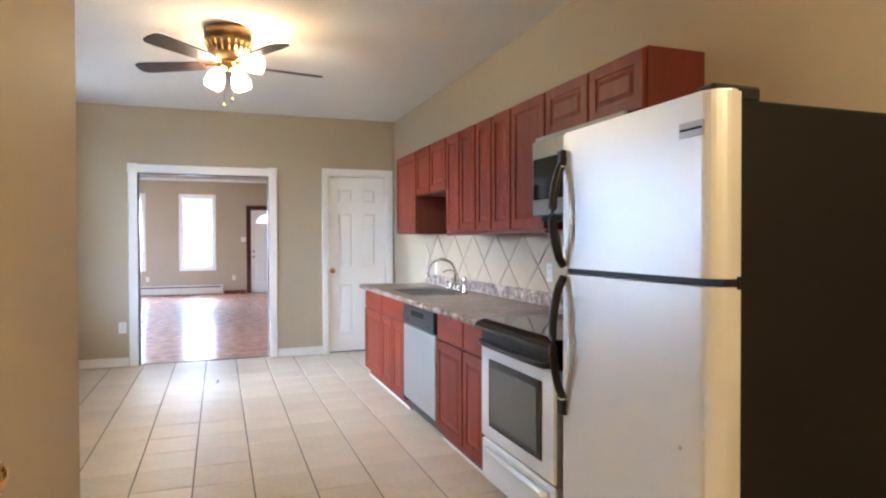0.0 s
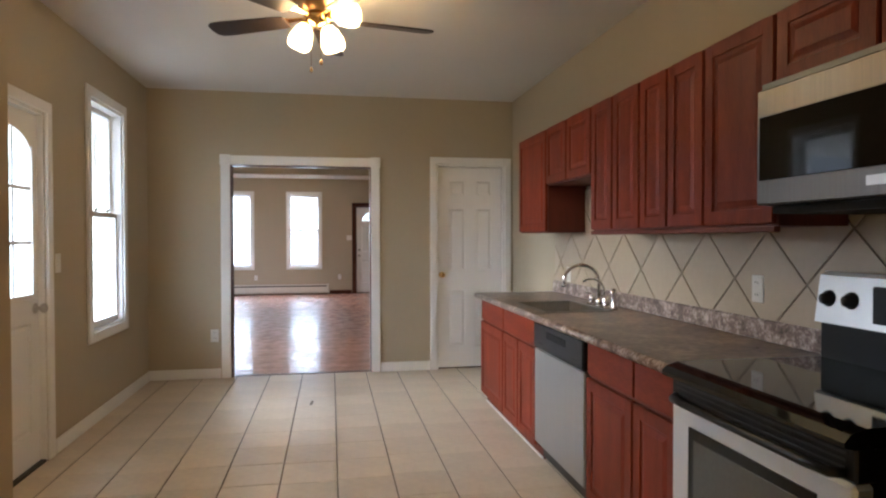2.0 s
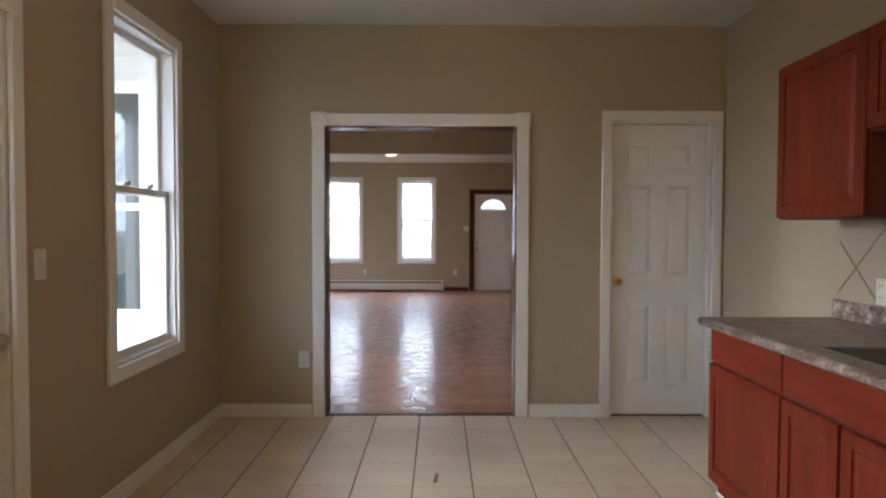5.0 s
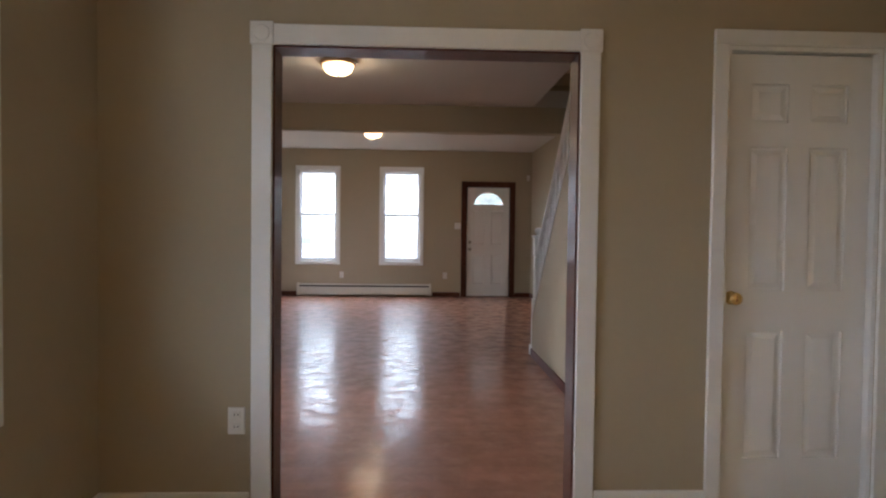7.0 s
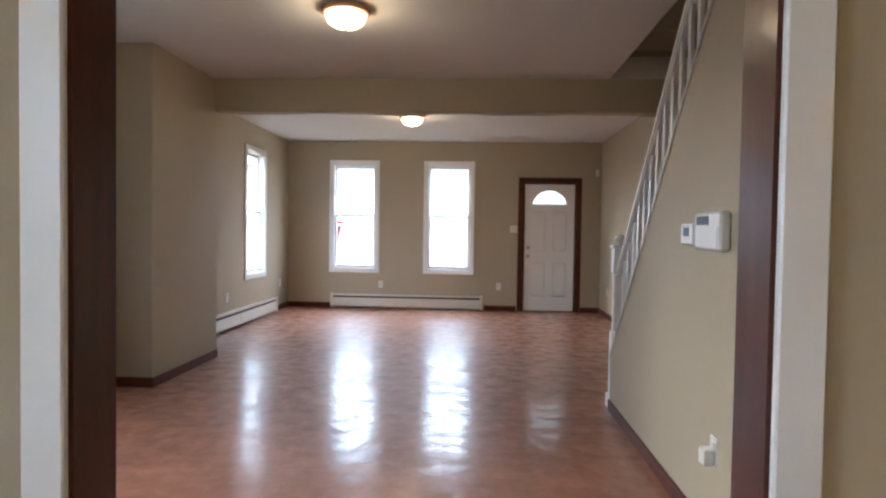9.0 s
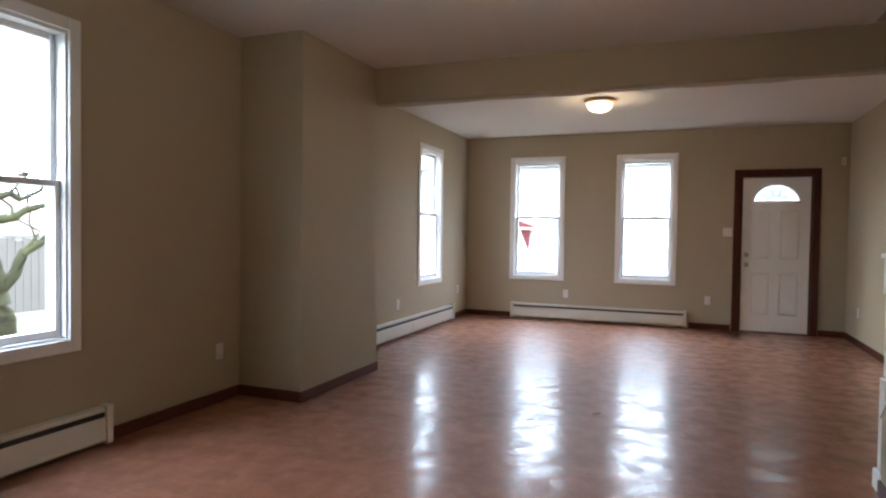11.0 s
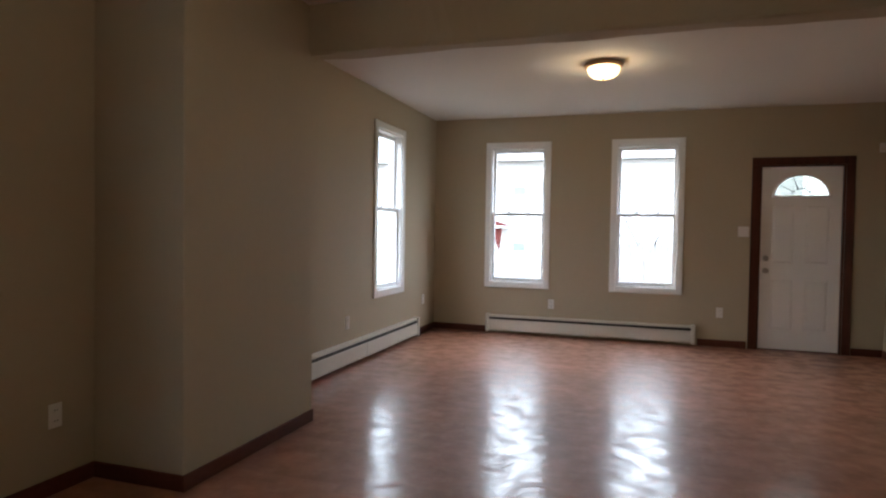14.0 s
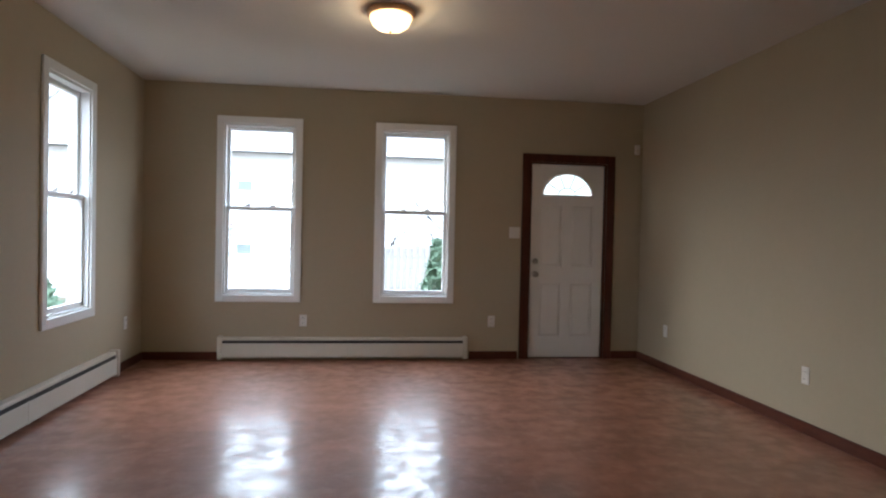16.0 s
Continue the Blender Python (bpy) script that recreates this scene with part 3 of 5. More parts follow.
def jamb(door, w, h, depth, mat):
    hw = w / 2
    part("jamb", boxes((-hw, -hw + 0.018, 0, depth, 0, h), (hw - 0.018, hw, 0, depth, 0, h), (-hw + 0.018, hw - 0.018, 0, depth, h - 0.018, h)), mat, door, local=True)


# wide cased opening
op = thing("door_1", (0, 0, 0), "wide cased opening, white casing with corner blocks and dark stained jambs", "doorway", kind="structure", m=pose(-0.048, YK, 0))
casing(op, 1.30, 1.985, 0.085, M_WHITE, 0.14, blocks=True)
jamb(op, 1.32, 1.995, 0.14, M_DARKWOOD)
part("living_casing", boxes((-0.74, -0.66, 0.14, 0.158, 0, 1.985), (0.66, 0.74, 0.14, 0.158, 0, 1.985), (-0.74, 0.74, 0.14, 0.158, 1.985, 2.065), bevel=0.004), M_DARKWOOD, op, "dark stained casing", local=True)

# closet door
cd = thing("door_2", (0, 0, 0), "closed white six-panel door with a small brass knob", "door", kind="structure", m=pose(1.59, YK, 0))
casing(cd, 0.69, 2.03, 0.065, M_WHITE, 0.14)
jamb(cd, 0.69, 2.03, 0.14, M_WHITE)
panel_door(cd, 0.648, 2.005, six_panels(0.648, 2.005), 0.035, 0.038, M_DOOR)
knob(cd, -0.29, 0.935, 0.035, M_BRASS, label="small brass knob")
# dark sheet that stands in for the shade under the door
part("floor_gap", boxes((-0.327, 0.327, 0.05, 0.13, 0.0, 0.004)), M_FIN, cd, local=True)

# kitchen back door with a nine-pane arched light
bd = thing("door_3", (0, 0, 0), "closed white back door with an arched nine-pane glass light", "door", kind="structure", m=pose(KL, 4.335, 0, 0, 0, 90))
casing(bd, 0.81, 2.03, 0.065, M_WHITE, 0.16)
jamb(bd, 0.81, 2.03, 0.16, M_WHITE)
BW = 0.77
GX, GZ0, GZ1 = 0.297, 0.985, 1.915
slab = panel_door(bd, BW, 2.005, [(-0.29, -0.04, 0.2, 0.82), (0.04, 0.29, 0.2, 0.82)], 0.03, 0.042, M_DOOR, holes=[(-GX, GX, GZ0, GZ1)])
bm = bmesh.new()
n = 16
arc = [(GX * math.cos(math.pi * k / n), 1.79 + 0.118 * math.sin(math.pi * k / n)) for k in range(n + 1)]
for s, rng in ((1, range(0, n // 2 + 1)), (-1, range(n // 2, n + 1))):
    pts = [arc[k] for k in rng]
    outl = pts + [(0, GZ1 + 0.004), (s * (GX + 0.003), GZ1 + 0.004)] if s > 0 else pts + [(-GX - 0.003, GZ1 + 0.004), (0, GZ1 + 0.004)]
    prism(bm, outl, 0.042, Matrix(((1, 0, 0, 0), (0, 0, 1, 0.028), (0, 1, 0, 0), (0, 0, 0, 1))))
part("arched_head", bm, M_DOOR, bd, local=True)
part("light_frame", boxes((-GX - 0.025, -GX, 0.018, 0.03, GZ0 - 0.025, 1.82), (GX, GX + 0.025, 0.018, 0.03, GZ0 - 0.025, 1.82), (-GX, GX, 0.018, 0.03, GZ0 - 0.025, GZ0), bevel=0.003), M_DOOR, bd, local=True)
for k in (-1, 1):
    part("muntin", boxes((k * GX / 3 - 0.009, k * GX / 3 + 0.009, 0.03, 0.05, GZ0, 1.90)), M_DOOR, bd, local=True)
for z in (1.275, 1.58):
    part("muntin", boxes((-GX, GX, 0.031, 0.049, z - 0.009, z + 0.009)), M_DOOR, bd, local=True)
p = part("pane", boxes((-GX, GX, 0.052, 0.056, GZ0, 1.91)), M_PANE, slab, local=True)
p.visible_shadow = False
knob(bd, 0.335, 0.90, 0.03, M_NICKEL, label="satin nickel knob")
for z in (0.25, 1.05, 1.80):
    part("hinge", boxes((-0.40, -0.372, 0.006, 0.032, z - 0.045, z + 0.045), bevel=0.003), M_NICKEL, bd, local=True)
part("threshold", boxes((-0.39, 0.39, 0.0, 0.16, 0.0, 0.012)), M_FIN, bd, local=True)

# block door by the entry
ed = thing("door_4", (0, 0, 0), "closed off-white door with a brass knob beside the entry", "door", kind="structure", m=pose(BLOCK_X, 0.685, 0, 0, 0, 90))
panel_door(ed, 0.80, 2.02, six_panels(0.80, 2.02), 0.004, 0.038, M_DOOR)
knob(ed, 0.345, 0.865, 0.004, M_BRASS, label="polished brass knob")

# front door
fd = thing("door_5", (0, 0, 0), "closed white front door with a fan-shaped light in dark wood casing", "door", kind="structure", m=pose(1.215, YF, 0))
casing(fd, 0.83, 2.055, 0.085, M_DARKWOOD, 0.16)
jamb(fd, 0.83, 2.055, 0.16, M_DARKWOOD)
FW = 0.79
FR, FZ = 0.275, 1.71
pan = [(-0.29, -0.045, 0.22, 0.80), (0.045, 0.29, 0.22, 0.80), (-0.29, -0.045, 0.96, 1.62), (0.045, 0.29, 0.96, 1.62)]
slab = panel_door(fd, FW, 2.035, pan, 0.03, 0.042, M_DOOR, holes=[(-FR, FR, FZ, FZ + 0.25)])
bm = bmesh.new()
n = 24
arc = [(FR * math.cos(math.pi * k / n), FZ + 0.24 * math.sin(math.pi * k / n)) for k in range(n + 1)]
for k in range(n):
    a, b = arc[k], arc[k + 1]
    prism(bm, [a, (a[0], FZ + 0.253), (b[0], FZ + 0.253), b], 0.045, Matrix(((1, 0, 0, 0), (0, 0, 1, 0.028), (0, 1, 0, 0), (0, 0, 0, 1))))
part("arched_head", bm, M_DOOR, fd, local=True)
for deg in (36, 72, 108, 144):
    a = radians(deg)
    bm = bmesh.new()
    tube(bm, [(0.10 * math.cos(a), 0.045, FZ + 0.088 * math.sin(a)), (FR * math.cos(a), 0.045, FZ + 0.24 * math.sin(a))], 0.0045, 6)
    part("muntin", bm, M_FIN, fd, local=True)
bm = bmesh.new()
tube(bm, [(0.10 * math.cos(math.pi * k / 12), 0.045, FZ + 0.088 * math.sin(math.pi * k / 12)) for k in range(13)], 0.0045, 6)
part("muntin", bm, M_FIN, fd, local=True)
bm = bmesh.new()
tube(bm, [(x, 0.028, z) for x, z in arc], 0.014, 6)
tube(bm, [(-FR - 0.014, 0.028, FZ), (FR + 0.014, 0.028, FZ)], 0.014, 6)
part("light_frame", bm, M_DOOR, fd, local=True)
p = part("pane", boxes((-FR, FR, 0.056, 0.060, FZ, FZ + 0.245)), M_LEADED, slab, local=True)
p.visible_shadow = False
knob(fd, -0.335, 0.885, 0.03, M_NICKEL, label="satin nickel knob")
part("deadbolt", lathe(bmesh.new(), [(0.030, 0), (0.030, 0.012), (0.020, 0.018), (0.018, 0.028), (0.0, 0.029)], (-0.335, 0.03, 1.02), "-Y", 18), M_NICKEL, fd, local=True)
part("alarm_contact", boxes((-0.39, -0.30, 0.012, 0.03, 2.012, 2.032), bevel=0.003), M_PLASTIC, fd, local=True)
part("sill_gap", boxes((-0.395, 0.395, 0.03, 0.15, 0.0, 0.010)), M_DARKWOOD, fd, local=True)

# ---------------------------------------------------------------- kitchen


def raised_front(name, x, y0, y1, z0, z1, parent, mat=None, field=True, label=""):
    """A cabinet door or drawer front facing -x at x, with a frame and a raised field."""
    mat = mat or M_CHERRY
    bm = bmesh.new()
    box(bm, x + 0.006, x + 0.020, y0, y1, z0, z1, bevel=0.003)
    d = part(name, bm, mat, parent, label)
    if not field:
        return d
    fr = 0.055 if min(y1 - y0, z1 - z0) > 0.2 else 0.035
    bm = wall_x(x, x + 0.0062, y0 + 0.002, y1 - 0.002, z0 + 0.002, z1 - 0.002, [(y0 + fr, y1 - fr, z0 + fr, z1 - fr)])
    bmesh.ops.bevel(bm, geom=[e for e in bm.edges if e.calc_face_angle(0) > 1.0], offset=0.002, segments=1, affect="EDGES")
    part("frame", bm, mat, d)
    bm = bmesh.new()
    a, b = fr + 0.010, fr + 0.034
    if y1 - y0 > 2 * b + 0.02 and z1 - z0 > 2 * b + 0.02:
        vl = [bm.verts.new((x + 0.0064, y, z)) for y, z in ((y0 + a, z0 + a), (y1 - a, z0 + a), (y1 - a, z1 - a), (y0 + a, z1 - a))]
        vh = [bm.verts.new((x + 0.0005, y, z)) for y, z in ((y0 + b, z0 + b), (y1 - b, z0 + b), (y1 - b, z1 - b), (y0 + b, z1 - b))]
        bm.faces.new(vh)
        bm.faces.new(list(reversed(vl)))
        for k in range(4):
            bm.faces.new((vl[k], vl[(k + 1) % 4], vh[(k + 1) % 4], vh[k]))
        part("raised_field", bm, mat, d)
    return d


def cabinet(name, x, x1, y0, y1, z0, z1, doors, label, drawers=(), drawer_z=None, toe=False, body_top=None):
    c = thing(name, (x, (y0 + y1) / 2, z0), label, "cabinet", group="cherry kitchen cabinets")
    b0 = z0 + 0.075 if toe else z0
    # body and toe board wear the cherry that has shade in its colour
    if body_top:
        part("body", boxes((x + 0.021, x1, y0 + 0.001, y1 - 0.001, b0, body_top), (x + 0.021, x + 0.04, y0 + 0.001, y1 - 0.001, body_top, z1)), M_CHERRY_SHADED, c)
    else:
        part("body", boxes((x + 0.021, x1, y0 + 0.001, y1 - 0.001, b0, z1)), M_CHERRY_SHADED, c)
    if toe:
        part("toe_board", boxes((x + 0.052, x1, y0 + 0.002, y1 - 0.002, z0, b0 - 0.001)), M_CHERRY_SHADED, c)
        part("shoe_strip", boxes((x + 0.044, x + 0.0515, y0 + 0.002, y1 - 0.002, z0, z0 + 0.012)), M_WHITE, c, "white caulk strip along the floor")
    top = drawer_z if drawers else z1
    for a, b in doors:
        raised_front("door", x, a + 0.006, b - 0.006, b0 + 0.008, top - 0.008, c)
    for a, b in drawers:
        raised_front("drawer_front", x, a + 0.006, b - 0.006, drawer_z + 0.006, z1 - 0.012, c, M_CHERRY_H, field=False)
    return c


UX, UB, UT = 1.71, 1.338, 2.07
R = KR - 0.001
cabinet("wall_cabinet", UX, R, 4.95, 5.58, UB, UT, [(4.95, 5.58)], "reddish cherry wall cabinet with one raised-panel door, closed")
cabinet("wall_cabinet", UX, R, 4.18, 4.95, 1.665, UT, [(4.18, 4.565), (4.565, 4.95)], "short cherry wall cabinet with two doors above the sink")
cabinet("wall_cabinet", UX, R, 3.60, 4.18, UB, UT, [(3.60, 3.90), (3.90, 4.18)], "reddish cherry wall cabinet with two narrow raised-panel doors")
cabinet("wall_cabinet", UX, R, 3.065, 3.60, UB, UT, [(3.065, 3.345), (3.345, 3.60)], "reddish cherry wall cabinet with two narrow raised-panel doors")
cabinet("wall_cabinet", UX, R, 2.655, 3.065, UB, UT, [(2.655, 3.065)], "reddish cherry wall cabinet with one raised-panel door, closed")
cabinet("wall_cabinet", UX, R, 1.84, 2.655, 1.808, UT, [(1.84, 2.245), (2.245, 2.655)], "low cherry wall cabinet with two doors above the microwave")
# the rail's shade under the cabinets is in its darker cherry colour
solid("cabinet_light_rail", boxes((UX + 0.004, UX + 0.03, 2.655, 4.18, UB - 0.022, UB - 0.001), bevel=0.003), M_CHERRY_SHADED, "cherry light rail strip under the wall cabinets", "trim", kind="")

BX, BZ = 1.39, 0.822
cabinet("base_cabinet", BX, R, 4.93, 5.56, 0, BZ, [(4.93, 5.56)], "cherry base cabinet with one drawer and one door", drawers=[(4.93, 5.56)], drawer_z=0.655, toe=True)
cabinet("base_cabinet", BX, R, 4.225, 4.93, 0, BZ, [(4.225, 4.575), (4.575, 4.93)], "cherry sink base cabinet with two raised-panel doors", drawers=[(4.225, 4.93)], drawer_z=0.655, toe=True, body_top=0.66)
cabinet("base_cabinet", BX, R, 3.04, 3.495, 0, BZ, [(3.04, 3.495)], "cherry base cabinet with one drawer and one door", drawers=[(3.04, 3.495)], drawer_z=0.655, toe=True)
cabinet("base_cabinet", BX, R, 2.715, 3.04, 0, BZ, [(2.715, 3.04)], "narrow cherry base cabinet with one drawer and one door", drawers=[(2.715, 3.04)], drawer_z=0.655, toe=True)

# dishwasher
dw = thing("dishwasher", (1.39, 3.86, 0), "stainless dishwasher with a black control panel, built under the counter", "dishwasher")
part("body", boxes((1.44, R, 3.50, 4.22, 0.02, BZ)), M_BLACK, dw)
part("door_panel", boxes((1.385, 1.44, 3.503, 4.217, 0.115, 0.662), bevel=0.006), M_DISHSTEEL, dw, "brushed stainless door")
part("control_panel", boxes((1.378, 1.44, 3.503, 4.217, 0.668, 0.815), bevel=0.008), M_BLACK, dw)
bm = bmesh.new()
box(bm, 1.3755, 1.380, 3.72, 4.00, 0.745, 0.782, bevel=0.002)
part("pocket_handle", bm, M_BLACKTEX, dw)
part("toe_panel", boxes((1.455, 1.47, 3.503, 4.217, 0.02, 0.112)), M_BLACK, dw)
for y in (3.60, 4.09):
    part("button_strip", boxes((1.374, 1.379, y - 0.04, y + 0.04, 0.70, 0.708)), M_OVENGLASS, dw)

# counter with a cut for the sink, and its upstand
SY0, SY1, SX0, SX1 = 4.20, 4.78, 1.445, 1.83
ct = thing("countertop", (1.36, 4.15, 0.825), "mottled grey-brown stone-look laminate countertop with an upstand", "countertop")
bm = wall_x(0.824, 0.864, 2.705, 5.585, 1.36, R, [(SY0, SY1, SX0, SX1)])
for v in bm.verts:
    v.co.x, v.co.z = v.co.z, v.co.x
part("slab", bm, M_COUNTER, ct)
bm = bmesh.new()
tube(bm, [(1.362, 2.706, 0.844), (1.362, 5.584, 0.844)], 0.0205, 14)
part("rolled_front_edge", bm, M_COUNTER_EDGE, ct)
part("upstand", boxes((R - 0.022, R - 0.0005, 2.705, 5.585, 0.8645, 0.955), bevel=0.006), M_COUNTER_EDGE, ct)

# sink
sk = thing("kitchen_sink", (1.64, 4.49, 0.66), "single-bowl stainless sink set into the countertop", "sink")
bm = bmesh.new()
rim = lambda g, z: [bm.verts.new((x, y, z)) for x, y in ((SX0 - g, SY0 - g), (SX1 + g, SY0 - g), (SX1 + g, SY1 + g), (SX0 - g, SY1 + g))]
rings = [rim(0.022, 0.8645), rim(0.020, 0.869), rim(-0.004, 0.869), rim(-0.012, 0.862), rim(-0.03, 0.70), rim(-0.05, 0.685)]
for a, b in zip(rings, rings[1:]):
    for k in range(4):
        bm.faces.new((a[k], a[(k + 1) % 4], b[(k + 1) % 4], b[k]))
bm.faces.new(rings[-1])
part("bowl", bm, M_SINK, sk)
part("drain", lathe(bmesh.new(), [(0.045, 0.0), (0.045, 0.004), (0.03, 0.002), (0.0, 0.001)], (1.64, 4.49, 0.686), "Z", 20), M_CHROME, sk)

# faucet
fc = thing("faucet", (1.89, 4.46, 0.865), "chrome gooseneck faucet with two handles and a side sprayer", "faucet")
bm = bmesh.new()
box(bm, 1.865, 1.925, 4.33, 4.59, 0.8645, 0.882, bevel=0.008, segs=2)
part("deck_plate", bm, M_CHROME, fc)
bm = bmesh.new()
arc = [(1.892, 4.46, 0.88), (1.892, 4.46, 1.03)] + [(1.892 - 0.105 * (1 - math.cos(a)), 4.46 + 0.03 * (1 - math.cos(a)), 1.03 + 0.095 * math.sin(a)) for a in [math.pi * k / 12 for k in range(1, 13)]] + [(1.682, 4.52, 1.0)]
tube(bm, arc, 0.011, 12)
lathe(bm, [(0.022, 0), (0.02, 0.02), (0.013, 0.035)], (1.892, 4.46, 0.88), "Z", 16)
lathe(bm, [(0.015, 0), (0.014, 0.022)], (1.682, 4.52, 0.985), "Z", 14)
part("spout", bm, M_CHROME, fc)
for y in (4.36, 4.56):
    bm = bmesh.new()
    lathe(bm, [(0.022, 0), (0.023, 0.03), (0.018, 0.045), (0.014, 0.055), (0.0, 0.058)], (1.892, y, 0.88), "Z", 16)
    tube(bm, [(1.892, y, 0.93), (1.85, y + (0.012 if y > 4.46 else -0.012), 0.945)], 0.006, 8)
    part("handle", bm, M_CHROME, fc)
bm = lathe(bmesh.new(), [(0.024, 0), (0.022, 0.012), (0.014, 0.03), (0.013, 0.07), (0.018, 0.10), (0.017, 0.125), (0.0, 0.13)], (1.892, 4.25, 0.864), "Z", 16)
part("side_sprayer", bm, M_CHROME, fc)
bm = bmesh.new()
tube(bm, [(1.90, 4.40, 0.88), (1.90, 4.40, 0.97)] + [(1.90 - 0.06 * (1 - math.cos(a)), 4.40 + 0.05 * (1 - math.cos(a)), 0.97 + 0.07 * math.sin(a)) for a in [math.pi * k / 12 for k in range(1, 10)]], 0.007, 10)
part("filter_spout", bm, M_CHROME, fc, "thin chrome second spout")

# range
rg = thing("kitchen_range", (1.37, 2.31, 0), "freestanding electric range, silver front with black glass cooktop", "stove")
RY0, RY1 = 1.945, 2.705
part("body", boxes((1.42, R - 0.01, RY0, RY1, 0.04, 0.845)), M_BLACKTEX, rg)
od = part("oven_door", boxes((1.362, 1.42, RY0 + 0.004, RY1 - 0.004, 0.272, 0.742), bevel=0.010), M_FRIDGE, rg, "silver oven door")
part("window_surround", boxes((1.357, 1.363, RY0 + 0.11, RY1 - 0.11, 0.345, 0.685), bevel=0.002), M_BLACK, od)
part("oven_glass", boxes((1.3535, 1.3575, RY0 + 0.145, RY1 - 0.145, 0.378, 0.652), bevel=0.001), M_OVENGLASS, od)
bm = bmesh.new()
tube(bm, [(1.362, RY0 + 0.03, 0.765), (1.338, RY0 + 0.05, 0.762), (1.332, RY0 + 0.12, 0.762), (1.332, RY1 - 0.12, 0.762), (1.338, RY1 - 0.05, 0.762), (1.362, RY1 - 0.03, 0.765)], 0.013, 12)
part("door_handle", bm, M_BLACK, rg)
part("front_band", boxes((1.364, 1.42, RY0 + 0.002, RY1 - 0.002, 0.745, 0.828), bevel=0.006), M_BLACK, rg)
bm = bmesh.new()
prism(bm, [(R - 0.075, 0.838), (1.352, 0.826), (1.330, 0.832), (1.328, 0.844), (1.345, 0.862), (1.385, 0.874), (R - 0.075, 0.874)], RY1 - RY0 + 0.006, Matrix(((1, 0, 0, 0), (0, 0, 1, RY0 - 0.003), (0, 1, 0, 0), (0, 0, 0, 1))))
bmesh.ops.bevel(bm, geom=[e for e in bm.edges if e.calc_face_angle(0) > 1.2], offset=0.006, segments=2, affect="EDGES")
part("cooktop", bm, M_GLASSTOP, rg, "black ceramic glass cooktop with rounded front")
for z in (0.772, 0.790, 0.806):
    part("vent_slot", boxes((1.3615, 1.366, RY0 + 0.03, RY1 - 0.03, z, z + 0.006)), M_FIN, rg)
part("drawer", boxes((1.366, 1.42, RY0 + 0.004, RY1 - 0.004, 0.055, 0.262), bevel=0.008), M_FRIDGE, rg, "silver storage drawer")
bm = bmesh.new()
tube(bm, [(1.366, RY0 + 0.06, 0.215), (1.350, RY0 + 0.10, 0.218), (1.350, RY1 - 0.10, 0.218), (1.366, RY1 - 0.06, 0.215)], 0.016, 10)
part("drawer_grip", bm, M_FRIDGE, rg)
bm = bmesh.new()
prism(bm, [(1.915, 1.0), (1.985, 0.99), (1.985, 1.165), (1.965, 1.178), (1.938, 1.165)], RY1 - RY0 - 0.004, Matrix(((1, 0, 0, 0), (0, 0, 1, RY0 + 0.002), (0, 1, 0, 0), (0, 0, 0, 1))))
bg = part("backguard", bm, M_FRIDGE, rg, "silver backguard")
part("backguard_base", boxes((1.935, 1.985, RY0 + 0.006, RY1 - 0.006, 0.866, 0.998), bevel=0.006), M_BLACK, rg)
part("display_panel", boxes((1.915, 1.945, RY0 + 0.24, RY1 - 0.24, 1.02, 1.14), bevel=0.004), M_BLACK, bg)
for y in (RY0 + 0.055, RY0 + 0.15, RY1 - 0.15, RY1 - 0.055):
    part("knob", lathe(bmesh.new(), [(0.030, 0), (0.028, 0.012), (0.020, 0.016), (0.018, 0.032), (0.0, 0.034)], (1.932, y, 1.085), "-X", 18), M_BLACK, bg)

# microwave
mw = thing("microwave", (1.62, 2.29, 1.41), "stainless over-the-range microwave with a dark glass door", "microwave")
MY0, MY1 = 1.875, 2.625
part("body", boxes((1.66, R, MY0, MY1, 1.402, 1.806)), M_BLACK, mw)
part("door", boxes((1.622, 1.66, MY0 + 0.19, MY1, 1.405, 1.782), bevel=0.004), M_STEEL, mw, "stainless door")
part("window", boxes((1.617, 1.623, MY0 + 0.20, MY1 - 0.018, 1.484, 1.692), bevel=0.002), M_GLASSTOP, mw)
part("control_panel", boxes((1.622, 1.66, MY0, MY0 + 0.186, 1.405, 1.782), bevel=0.006), M_BLACK, mw)
part("vent_strip", boxes((1.640, 1.66, MY0, MY1, 1.786, 1.806), bevel=0.002), material("grey_vent_grille", (0.24, 0.24, 0.24), 0.5, 0.6), mw, "stainless vent strip")
part("badge", boxes((1.6185, 1.6225, 2.10, 2.19, 1.435, 1.462), bevel=0.001), M_NICKEL, mw)
part("underside_hood", boxes((1.66, R, MY0 + 0.02, MY1 - 0.03, 1.375, 1.401)), M_BLACKTEX, mw)

